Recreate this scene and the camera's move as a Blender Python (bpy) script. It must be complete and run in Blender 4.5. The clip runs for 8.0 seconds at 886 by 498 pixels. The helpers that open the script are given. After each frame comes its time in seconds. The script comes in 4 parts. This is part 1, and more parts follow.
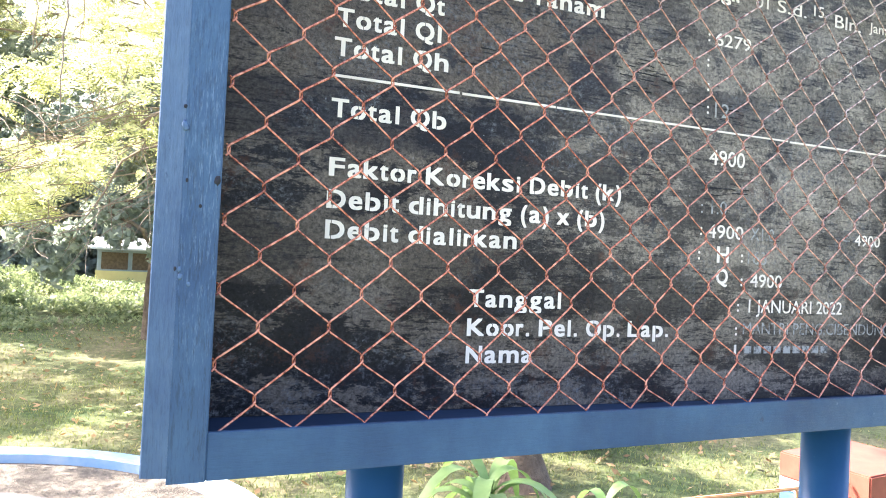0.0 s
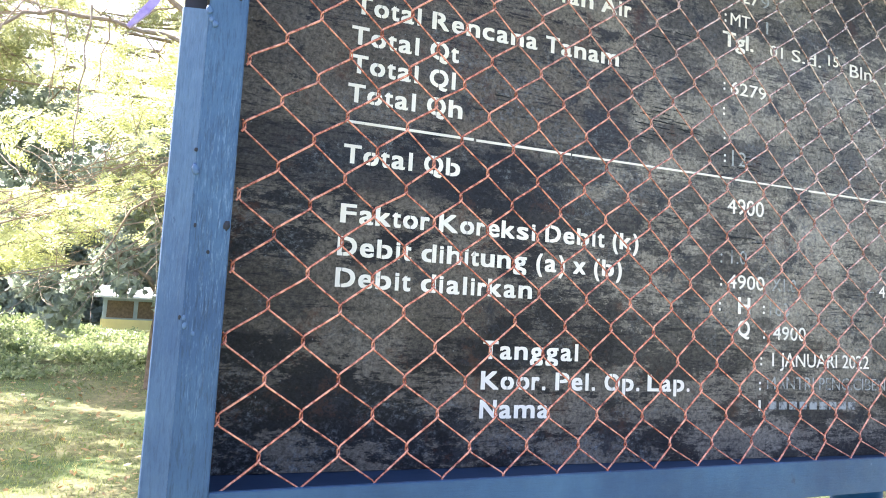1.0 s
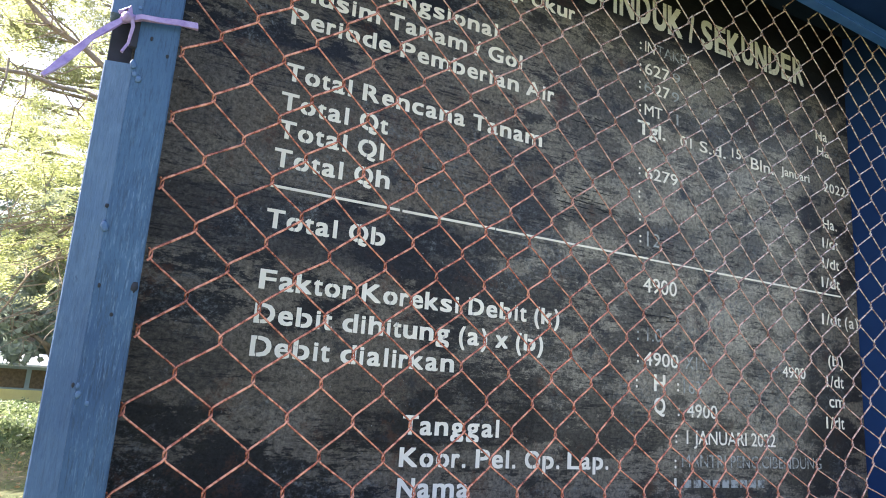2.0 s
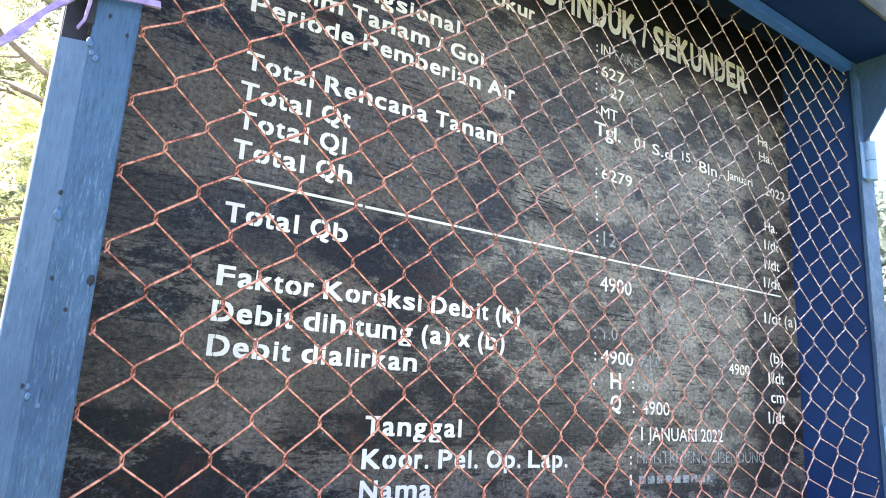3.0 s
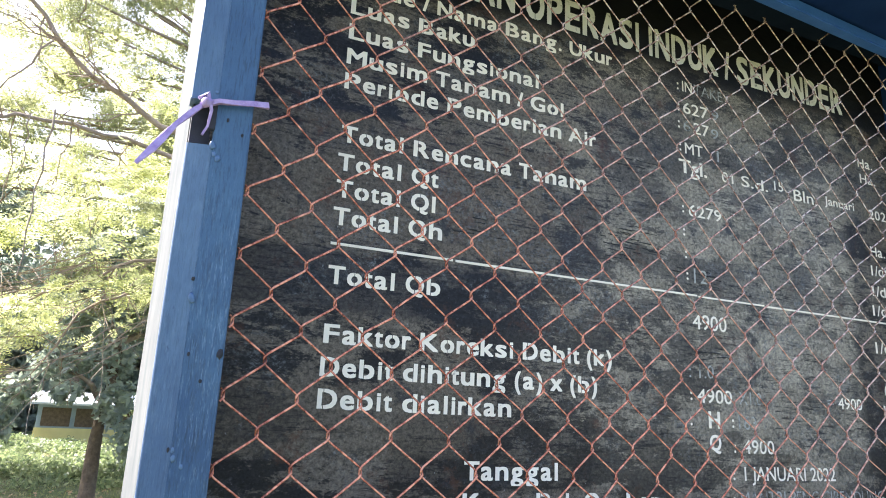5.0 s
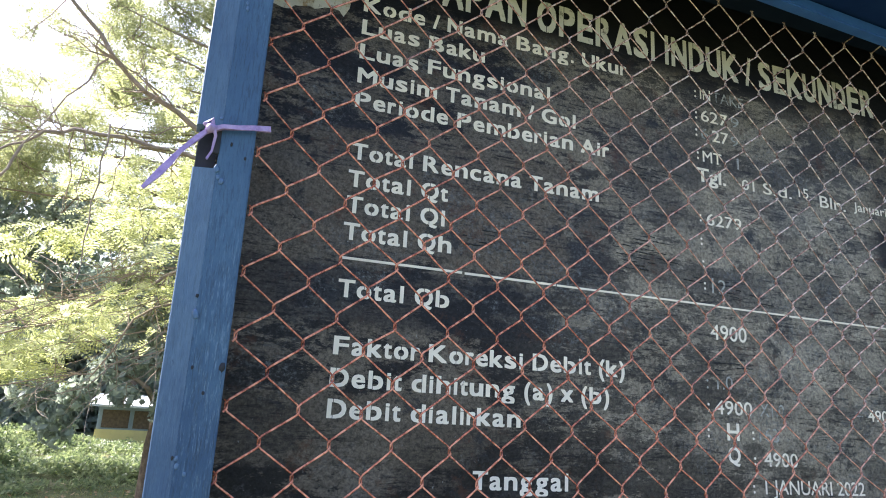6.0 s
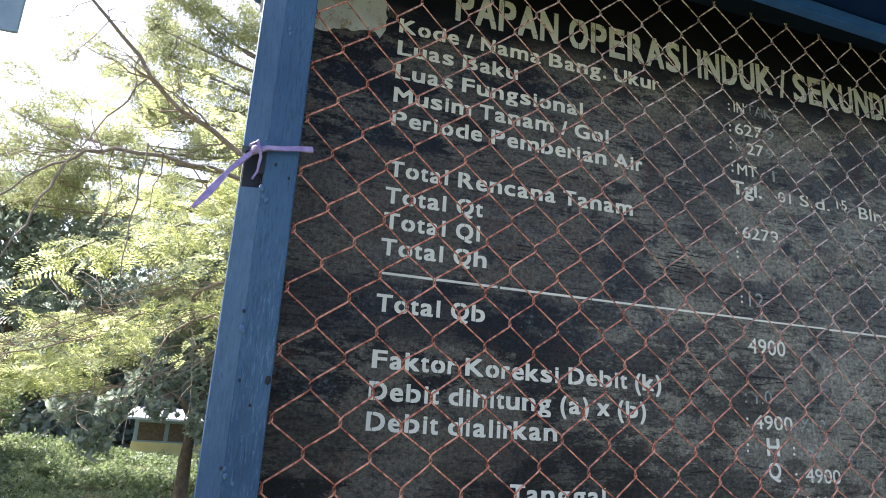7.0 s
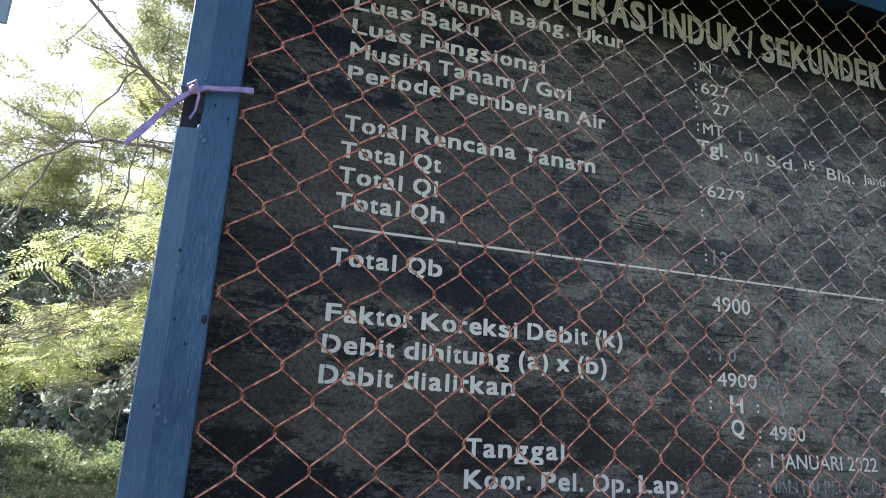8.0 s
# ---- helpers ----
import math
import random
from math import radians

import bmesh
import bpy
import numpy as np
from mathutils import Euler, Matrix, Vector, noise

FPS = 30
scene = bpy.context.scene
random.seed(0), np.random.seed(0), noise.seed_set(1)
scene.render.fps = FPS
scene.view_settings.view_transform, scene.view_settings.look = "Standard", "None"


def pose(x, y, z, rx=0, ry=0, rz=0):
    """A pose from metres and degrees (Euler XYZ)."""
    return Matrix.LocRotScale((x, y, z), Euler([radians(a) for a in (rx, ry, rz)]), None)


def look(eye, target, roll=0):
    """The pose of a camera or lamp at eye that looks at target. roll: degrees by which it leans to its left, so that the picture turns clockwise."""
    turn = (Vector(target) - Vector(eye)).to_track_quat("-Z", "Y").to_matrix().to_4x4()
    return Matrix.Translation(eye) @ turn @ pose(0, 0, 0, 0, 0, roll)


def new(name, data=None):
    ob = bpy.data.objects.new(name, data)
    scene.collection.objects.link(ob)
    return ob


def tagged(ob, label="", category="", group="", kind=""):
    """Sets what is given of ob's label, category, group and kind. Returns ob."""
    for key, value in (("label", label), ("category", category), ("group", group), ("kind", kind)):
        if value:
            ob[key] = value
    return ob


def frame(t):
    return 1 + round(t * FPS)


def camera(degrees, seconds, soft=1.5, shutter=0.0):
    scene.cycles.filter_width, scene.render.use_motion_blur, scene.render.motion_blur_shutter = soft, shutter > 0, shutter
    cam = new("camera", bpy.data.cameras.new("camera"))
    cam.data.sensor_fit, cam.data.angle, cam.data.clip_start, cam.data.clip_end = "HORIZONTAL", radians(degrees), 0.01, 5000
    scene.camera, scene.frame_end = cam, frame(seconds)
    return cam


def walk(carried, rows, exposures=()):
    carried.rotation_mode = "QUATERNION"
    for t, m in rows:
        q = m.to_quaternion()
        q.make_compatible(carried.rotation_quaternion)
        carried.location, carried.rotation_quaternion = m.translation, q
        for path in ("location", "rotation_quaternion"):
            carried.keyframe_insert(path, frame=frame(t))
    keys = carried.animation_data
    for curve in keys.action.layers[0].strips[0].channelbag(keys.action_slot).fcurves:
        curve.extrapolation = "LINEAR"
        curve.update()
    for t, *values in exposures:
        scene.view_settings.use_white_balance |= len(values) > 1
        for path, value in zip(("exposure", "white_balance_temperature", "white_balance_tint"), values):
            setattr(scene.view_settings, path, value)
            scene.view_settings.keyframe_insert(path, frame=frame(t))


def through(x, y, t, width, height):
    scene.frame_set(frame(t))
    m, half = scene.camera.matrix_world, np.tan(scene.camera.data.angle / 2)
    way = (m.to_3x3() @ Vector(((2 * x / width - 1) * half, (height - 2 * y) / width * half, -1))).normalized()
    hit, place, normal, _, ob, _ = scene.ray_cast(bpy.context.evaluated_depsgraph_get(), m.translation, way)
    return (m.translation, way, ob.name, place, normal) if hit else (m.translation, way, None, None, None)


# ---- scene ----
cam = camera(67.0, 8.0, soft=1.0)
PATH = [
    (0, (-0.156, -0.837, 1.675), (0.549, 1.035, 1.707), 2.8),
    (0.5, (-0.157, -0.821, 1.672), (0.54, 1.052, 1.597), 3.0),
    (1, (-0.156, -0.809, 1.674), (0.523, 1.064, 1.854), 3.1),
    (1.5, (-0.147, -0.808, 1.663), (0.502, 1.039, 2.072), 3.5),
    (2, (-0.153, -0.8, 1.672), (0.71, 0.957, 2.081), 4.0),
    (2.2, (-0.156, -0.794, 1.674), (0.848, 0.886, 2.087), 4.2),
    (3.3, (-0.181, -0.767, 1.662), (0.835, 0.899, 2.1), 3.0),
    (3.5, (-0.184, -0.773, 1.669), (0.804, 0.908, 2.112), 2.8),
    (4, (-0.191, -0.793, 1.681), (0.727, 0.927, 2.129), 3.0),
    (4.5, (-0.199, -0.799, 1.687), (0.664, 0.945, 2.148), 3.0),
    (4.7, (-0.203, -0.809, 1.691), (0.623, 0.95, 2.164), 2.7),
    (5.8, (-0.159, -0.843, 1.698), (0.496, 0.984, 2.181), 3.1),
    (6, (-0.156, -0.857, 1.703), (0.481, 0.975, 2.19), 3.1),
    (6.5, (-0.169, -0.862, 1.715), (0.424, 0.978, 2.226), 3.5),
    (7, (-0.169, -0.868, 1.701), (0.38, 0.983, 2.222), 3.4),
    (7.5, (-0.148, -0.858, 1.669), (0.4, 0.995, 2.183), 3.3),
    (8, (-0.104, -0.865, 1.652), (0.45, 0.988, 2.159), 3.0),
]

walk(cam, [(t, look(eye, target, roll)) for t, eye, target, roll in PATH], [
    (0.0, 2.80, 6150, 18), (0.5, 2.76, 6150, 18), (1.0, 2.78, 6050, 18), (1.5, 2.12, 5950, 17), (2.0, 2.18, 5950, 17), (2.2, 2.42, 5900, 17), (3.3, 2.92, 5900, 18), (3.5, 2.92, 5900, 18),
    (4.0, 2.68, 5900, 18), (4.5, 2.51, 5900, 17), (6.0, 1.92, 5800, 16), (6.5, 1.91, 5750, 15), (7.0, 1.58, 5700, 15), (7.5, 1.45, 5700, 15), (8.0, 1.42, 5600, 15)])

# ---- light ----
SUN = Vector((-0.66, 0.50, 0.80)).normalized()
world = bpy.data.worlds.new("sky")
scene.world = world
world.use_nodes = True
wn, wl = world.node_tree.nodes, world.node_tree.links
sky = wn.new("ShaderNodeTexSky")
sky.sky_type, sky.sun_disc = "NISHITA", False
sky.sun_elevation, sky.sun_rotation = math.asin(SUN.z), math.atan2(SUN.x, SUN.y)
sky.dust_density = 5.5
wn["Background"].inputs[1].default_value = 0.15
wl.new(sky.outputs[0], wn["Background"].inputs[0])
sun = new("sun", bpy.data.lights.new("sun", "SUN"))
sun.data.energy, sun.data.angle, sun.data.color = 5.0, radians(0.6), (1.0, 0.93, 0.80)
sun.matrix_world = look(SUN * 30, (0, 0, 0))


# ---- materials ----
class Nodes:
    """A small wrapper for building a node material."""

    def __init__(self, name, rough=0.6, metal=0.0, spec=0.5):
        self.mat = bpy.data.materials.new(name)
        self.mat.use_nodes = True
        self.n, self.l = self.mat.node_tree.nodes, self.mat.node_tree.links
        self.b = self.n["Principled BSDF"]
        self.b.inputs["Roughness"].default_value = rough
        self.b.inputs["Metallic"].default_value = metal
        self.b.inputs["Specular IOR Level"].default_value = spec
        self.co = self.n.new("ShaderNodeTexCoord").outputs["Object"]

    def noise(self, scale, detail=4.0, stretch=(1, 1, 1), rough=0.6, shift=0.0):
        m = self.n.new("ShaderNodeMapping")
        m.inputs["Scale"].default_value = stretch
        m.inputs["Location"].default_value = (shift, shift * 0.7, shift * 1.3)
        self.l.new(self.co, m.inputs["Vector"])
        t = self.n.new("ShaderNodeTexNoise")
        t.inputs["Scale"].default_value, t.inputs["Detail"].default_value, t.inputs["Roughness"].default_value = scale, detail, rough
        self.l.new(m.outputs[0], t.inputs["Vector"])
        return t.outputs["Fac"]

    def ramp(self, fac, *stops):
        r = self.n.new("ShaderNodeValToRGB")
        e = r.color_ramp.elements
        while len(e) < len(stops):
            e.new(0.5)
        for el, (p, c) in zip(e, stops):
            el.position = p
            el.color = (*c, 1) if len(c) == 3 else (c[0], c[0], c[0], 1)
        self.l.new(fac, r.inputs[0])
        return r.outputs[0]

    def mix(self, fac, a, b, kind="MIX"):
        m = self.n.new("ShaderNodeMix")
        m.data_type, m.blend_type = "RGBA", kind
        for sock, v in ((m.inputs[0], fac), (m.inputs[6], a), (m.inputs[7], b)):
            if isinstance(v, (int, float)):
                sock.default_value = v
            elif isinstance(v, tuple):
                sock.default_value = (*v, 1)
            else:
                self.l.new(v, sock)
        return m.outputs[2]

    def island(self):
        return self.n.new("ShaderNodeNewGeometry").outputs["Random Per Island"]

    def color(self, c):
        if isinstance(c, tuple):
            self.b.inputs["Base Color"].default_value = (*c, 1)
        else:
            self.l.new(c, self.b.inputs["Base Color"])
        return self

    def rough(self, c):
        self.l.new(c, self.b.inputs["Roughness"])
        return self

    def bump(self, h, strength=0.3, dist=0.002):
        b = self.n.new("ShaderNodeBump")
        b.inputs["Strength"].default_value, b.inputs["Distance"].default_value = strength, dist
        self.l.new(h, b.inputs["Height"])
        self.l.new(b.outputs[0], self.b.inputs["Normal"])
        return self


def blue_paint(name, grain, streaks, paling):
    """Blue enamel with brush marks; grain stretches them, streaks is how far they show, paling how far the base turns
    paler.
    """
    gx, gz = grain
    k = Nodes(name, 0.42, spec=0.35)
    c = k.ramp(k.noise(5, 5), (0.3, (0.026, 0.068, 0.146)), (0.7, (0.038, 0.091, 0.182)))
    c = k.mix(paling, c, (0.115, 0.175, 0.275))
    sheen_streak = k.ramp(k.noise(600, 7, (gx, 1, gz), 0.8), (0.52, (0.0,)), (0.64, (streaks,)))
    area = k.ramp(k.noise(4.5, 4, (1, 1, 0.8), 0.6, 31.0), (0.36, (0.15,)), (0.56, (1.0,)))
    sep = k.n.new("ShaderNodeSeparateXYZ")
    k.l.new(k.co, sep.inputs[0])
    height = k.n.new("ShaderNodeMath")
    height.operation = "SUBTRACT"
    height.inputs[1].default_value = 1.45
    k.l.new(sep.outputs[2], height.inputs[0])
    # pale grain paints the sheen on the rough enamel, from the sill to the tie
    worn = k.ramp(height.outputs[0], (0.08, (0.15,)), (0.18, (1.0,)), (0.40, (0.8,)), (0.56, (0.12,)))
    area = k.mix(1.0, area, worn, "MULTIPLY")
    c = k.mix(k.mix(1.0, sheen_streak, area, "MULTIPLY"), c, (0.23, 0.33, 0.47))
    crack = k.ramp(k.noise(520, 7, (gx, 1, gz), 0.8, 47.0), (0.40, (1.0 - 0.6 * streaks,)), (0.50, (1.0,)))
    c = k.mix(1.0, c, crack, "MULTIPLY")
    dust = k.ramp(k.noise(70, 7, (1, 1, 1), 0.75, 3.0), (0.67, (0.0,)), (0.75, (0.6,)))
    c = k.mix(dust, c, (0.24, 0.31, 0.42))
    grime = k.ramp(k.noise(26, 8, (1, 1, 0.6), 0.75, 9.0), (0.66, (0.0,)), (0.72, (0.8,)))
    c = k.mix(grime, c, (0.018, 0.036, 0.078))
    cloud = k.ramp(k.noise(6, 8, (1, 1, 0.6), 0.72, 19.0), (0.36, (0.66, 0.72, 0.80)), (0.64, (1.30, 1.24, 1.14)))
    c = k.mix(1.0, c, cloud, "MULTIPLY")
    k.color(c).rough(k.ramp(k.noise(24, 6, (1, 1, 1), 0.7), (0.34, (0.30,)), (0.66, (0.56,))))
    return k.bump(k.noise(260, 6, (min(gx * 1.5, 1), 1, min(gz * 1.5, 1)), 0.75), 0.4 + 0.6 * streaks, 0.0012).mat


def post_paint():
    """Smooth enamel on round pipe, with a little dust and a few chips."""
    k = Nodes("blue_pipe_enamel", 0.36, spec=0.4)
    c = k.ramp(k.noise(5, 5), (0.3, (0.014, 0.070, 0.195)), (0.7, (0.025, 0.102, 0.255)))
    c = k.mix(k.ramp(k.noise(60, 8, (1, 1, 1), 0.75, 3.0), (0.66, (0.0,)), (0.74, (0.5,))), c, (0.20, 0.28, 0.42))
    c = k.mix(k.ramp(k.noise(35, 8, (1, 1, 0.6), 0.75, 13.0), (0.68, (0.0,)), (0.72, (0.8,))), c, (0.02, 0.03, 0.06))
    return k.color(c).rough(k.ramp(k.noise(40, 4), (0.3, (0.30,)), (0.7, (0.46,)))).bump(k.noise(90, 4), 0.15, 0.001).mat


def board_black():
    """Blackboard paint, brushed over in ragged level strokes and worn down to a warm grey, with painted sheen."""
    k = Nodes("blackboard_paint", 0.42, spec=0.22)
    sep = k.n.new("ShaderNodeSeparateXYZ")
    k.l.new(k.co, sep.inputs[0])
    level = k.n.new("ShaderNodeMath")
    level.operation = "SUBTRACT"
    level.inputs[1].default_value = 1.45
    k.l.new(sep.outputs[2], level.inputs[0])
    # the rubbed middle of the writing columns, reflected sheen painted in, below the title band
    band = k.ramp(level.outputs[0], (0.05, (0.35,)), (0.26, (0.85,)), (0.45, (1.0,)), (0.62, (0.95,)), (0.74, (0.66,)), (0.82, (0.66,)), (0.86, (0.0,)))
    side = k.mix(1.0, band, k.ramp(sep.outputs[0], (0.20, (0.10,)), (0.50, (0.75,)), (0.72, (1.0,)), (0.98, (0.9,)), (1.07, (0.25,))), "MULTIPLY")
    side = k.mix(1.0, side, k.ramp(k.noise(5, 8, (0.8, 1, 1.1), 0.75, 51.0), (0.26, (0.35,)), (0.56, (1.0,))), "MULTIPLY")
    # shade under the cabinet's top, painted in as black behind the title
    title_shade = k.ramp(level.outputs[0], (0.835, (1.0,)), (0.865, (0.0,)))
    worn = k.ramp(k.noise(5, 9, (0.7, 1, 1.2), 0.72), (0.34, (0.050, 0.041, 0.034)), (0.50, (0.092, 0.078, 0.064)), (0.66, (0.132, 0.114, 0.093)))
    rubbed_sheen = k.ramp(k.noise(9, 10, (0.8, 1, 1.1), 0.78, 41.0), (0.34, (0.188, 0.169, 0.137)), (0.62, (0.425, 0.386, 0.318)))
    worn = k.mix(k.mix(0.85, (0, 0, 0), side), worn, rubbed_sheen)
    # black overpaint with ragged, level edges
    dark = k.ramp(k.noise(8.5, 14, (0.50, 1, 1.25), 0.80, 2.0), (0.496, (0.0,)), (0.514, (1.0,)))
    dark = k.mix(k.mix(0.62, (0, 0, 0), side), dark, (0.0, 0.0, 0.0))
    c = k.mix(dark, worn, (0.0085, 0.0085, 0.011))
    # oblongs where one entry was painted out with a full brush
    ragged = k.noise(38, 9, (0.8, 1, 1.0), 0.8, 33.0)
    shifted = []
    for axis, push, base in ((0, 0.055, 0.1725), (2, 0.030, -1.465)):
        n = k.n.new("ShaderNodeMath")
        n.operation = "MULTIPLY_ADD"
        n.inputs[1].default_value, n.inputs[2].default_value = push, base
        k.l.new(ragged, n.inputs[0])
        m = k.n.new("ShaderNodeMath")
        m.operation = "ADD"
        k.l.new(sep.outputs[axis], m.inputs[0])
        k.l.new(n.outputs[0], m.inputs[1])
        shifted.append(m.outputs[0])
    for x0, x1, z0, z1, strength, tone in (
            (-0.05, 0.34, 1.912, 2.085, 0.75, (0.105, 0.088, 0.070)), (0.345, 0.42, 1.90, 2.03, 0.60, (0.016, 0.015, 0.020)),
            (-0.17, 0.31, 1.815, 1.893, 0.65, (0.012, 0.012, 0.016)), (0.10, 0.40, 1.600, 1.692, 0.55, (0.014, 0.012, 0.013)),
            (-0.17, 0.20, 1.640, 1.725, 0.55, (0.090, 0.076, 0.060)), (0.42, 0.60, 2.02, 2.24, 0.45, (0.080, 0.070, 0.060))):
        across = k.ramp(shifted[0], (x0 + 0.195, (0.0,)), (x0 + 0.205, (1.0,)), (x1 + 0.195, (1.0,)), (x1 + 0.205, (0.0,)))
        upward = k.ramp(shifted[1], (z0 - 1.455, (0.0,)), (z0 - 1.447, (1.0,)), (z1 - 1.455, (1.0,)), (z1 - 1.447, (0.0,)))
        c = k.mix(k.mix(strength, (0, 0, 0), k.mix(1.0, across, upward, "MULTIPLY")), c, tone)
    # rows of dry-brush strokes
    patch = k.ramp(k.noise(8, 4, (0.7, 1, 1.3), 0.6, 71.0), (0.46, (0.0,)), (0.52, (1.0,)))
    brush = k.ramp(k.noise(120, 10, (0.16, 1, 1.5), 0.86, 11.0), (0.52, (0.0,)), (0.56, (0.95,)))
    c = k.mix(k.mix(1.0, patch, brush, "MULTIPLY"), c, (0.011, 0.010, 0.013))
    # blue-grey dust caught in the paint
    area = k.ramp(k.noise(8, 5, (0.8, 1, 1.1), 0.65, 21.0), (0.50, (0.0,)), (0.60, (1.0,)))
    grain = k.ramp(k.noise(120, 10, (0.8, 1, 1.0), 0.90, 5.0), (0.51, (0.0,)), (0.56, (0.9,)))
    c = k.mix(k.mix(1.0, area, grain, "MULTIPLY"), c, (0.110, 0.117, 0.126))
    # dark bluish blots over the rubbed part
    blot = k.ramp(k.noise(15, 10, (0.9, 1, 1.0), 0.80, 91.0), (0.56, (0.0,)), (0.60, (0.85,)))
    c = k.mix(blot, c, (0.024, 0.025, 0.029))
    speck = k.ramp(k.noise(210, 6, (1, 1, 0.7), 0.75, 8.0), (0.635, (0.0,)), (0.67, (0.9,)))
    c = k.mix(speck, c, (0.25, 0.26, 0.27))
    c = k.mix(1.0, c, k.ramp(k.noise(200, 8, (0.8, 1, 0.9), 0.88, 61.0), (0.40, (0.32, 0.32, 0.34)), (0.60, (1.85, 1.80, 1.74))), "MULTIPLY")
    rust = k.ramp(k.noise(16, 11, (0.9, 1, 0.9), 0.85, 14.0), (0.55, (0.0,)), (0.63, (0.65,)))
    c = k.mix(rust, c, (0.080, 0.034, 0.020))
    c = k.mix(title_shade, (0.007, 0.007, 0.008), c)
    k.color(c).rough(k.ramp(k.noise(24, 8, (0.5, 1, 1.5), 0.75, 2.0), (0.38, (0.32,)), (0.62, (0.56,))))
    return k.bump(k.noise(110, 8, (0.3, 1, 1.2), 0.75), 0.35, 0.0012).mat


def letter_paint(name, light, dark, wear):
    k = Nodes(name, 0.6)
    c = k.ramp(k.noise(70, 9, (1, 1, 1), 0.8), (wear, light), (min(wear + 0.08, 0.98), dark))
    c = k.mix(k.ramp(k.noise(9, 6, (1, 1, 1), 0.7, 3.3), (0.36, (0.25,)), (0.55, (0.0,))), c, tuple(0.55 * v for v in light))
    c = k.mix(k.ramp(k.noise(21, 8, (1, 1, 1), 0.8, 17.0), (0.66, (0.0,)), (0.72, (0.7,))), c, (0.36, 0.21, 0.09))
    return k.color(c).mat


def bare_board():
    """Bare pale board with ochre water stains and black flecks of old paint."""
    k = Nodes("bare_board_patch", 0.8)
    c = k.ramp(k.noise(22, 6, (1, 1, 1), 0.65), (0.3, (0.66, 0.62, 0.55)), (0.7, (0.50, 0.46, 0.39)))
    c = k.mix(k.ramp(k.noise(28, 8, (1, 1, 0.7), 0.75, 5.0), (0.52, (0.0,)), (0.60, (0.85,))), c, (0.30, 0.185, 0.06))
    c = k.mix(k.ramp(k.noise(120, 7, (1, 1, 1), 0.8, 12.0), (0.60, (0.0,)), (0.64, (0.95,))), c, (0.03, 0.026, 0.024))
    return k.color(c).bump(k.noise(60, 5), 0.4, 0.003).mat


def plain(name, a, b, scale=20.0, rough=0.6, bump=0.2, metal=0.0, dist=0.003):
    k = Nodes(name, rough, metal)
    c = k.ramp(k.noise(scale, 6, (1, 1, 1), 0.65), (0.3, a), (0.7, b))
    return k.color(c).bump(k.noise(scale * 3, 5), bump, dist).mat


def leaf_mat(name, dark, mid, light, through=0.45):
    k = Nodes(name, 0.5, spec=0.4)
    c = k.ramp(k.island(), (0.0, dark), (0.5, mid), (1.0, light))
    c = k.mix(0.6, c, k.ramp(k.noise(2.6, 4, (1, 1, 1.6), 0.7), (0.36, dark), (0.50, mid), (0.64, light)))
    k.color(c)
    tr = k.n.new("ShaderNodeBsdfTranslucent")
    k.l.new(k.mix(1.0, c, (1.30, 1.31, 1.08), "MULTIPLY"), tr.inputs[0])
    mx = k.n.new("ShaderNodeMixShader")
    mx.inputs[0].default_value = through
    out = k.n["Material Output"]
    k.l.new(k.b.outputs[0], mx.inputs[1])
    k.l.new(tr.outputs[0], mx.inputs[2])
    k.l.new(mx.outputs[0], out.inputs["Surface"])
    return k.mat


def ground_mat():
    k = Nodes("grass_ground", 0.9, spec=0.2)
    c = k.ramp(k.noise(0.7, 6, (1, 1, 1), 0.65), (0.34, (0.060, 0.105, 0.036)), (0.5, (0.125, 0.140, 0.064)), (0.68, (0.25, 0.215, 0.125)))
    fine = k.ramp(k.noise(14, 8, (1, 1, 1), 0.75, 4.0), (0.35, (0.45, 0.45, 0.45)), (0.7, (1.2, 1.2, 1.1)))
    c = k.mix(1.0, c, fine, "MULTIPLY")
    return k.color(c).bump(k.noise(25, 6), 0.8, 0.03).mat


def wire_mat():
    k = Nodes("orange_wire_paint", 0.24, spec=0.7)
    # the lightest flecks are glints painted into the orange
    c = k.ramp(k.noise(90, 8, (1, 1, 1), 0.8), (0.37, (0.070, 0.024, 0.017)), (0.46, (0.44, 0.118, 0.064)), (0.58, (0.84, 0.36, 0.23)))
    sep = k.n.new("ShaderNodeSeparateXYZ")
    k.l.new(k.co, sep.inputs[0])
    # the wire's colour turns paler and greyer towards the upper, far corner
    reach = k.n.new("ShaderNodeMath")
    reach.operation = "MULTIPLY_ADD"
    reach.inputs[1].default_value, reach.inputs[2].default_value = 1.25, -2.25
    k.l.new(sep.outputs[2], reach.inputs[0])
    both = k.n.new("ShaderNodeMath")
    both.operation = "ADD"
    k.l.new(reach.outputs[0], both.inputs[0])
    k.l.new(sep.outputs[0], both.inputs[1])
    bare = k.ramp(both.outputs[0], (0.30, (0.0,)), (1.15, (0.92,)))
    # the palest tone here paints highlights on the greyer wire
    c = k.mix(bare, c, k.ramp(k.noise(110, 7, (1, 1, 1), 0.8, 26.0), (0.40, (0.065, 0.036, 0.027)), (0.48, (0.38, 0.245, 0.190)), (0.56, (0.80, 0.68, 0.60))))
    worn = k.ramp(k.noise(16, 5, (1, 1, 1), 0.65, 6.0), (0.60, (0.0,)), (0.70, (0.6,)))
    c = k.mix(worn, c, k.ramp(k.noise(130, 6, (1, 1, 1), 0.8, 16.0), (0.42, (0.045, 0.035, 0.032)), (0.60, (0.30, 0.24, 0.21))))
    return k.color(c).bump(k.noise(300, 3), 0.3, 0.0006).mat


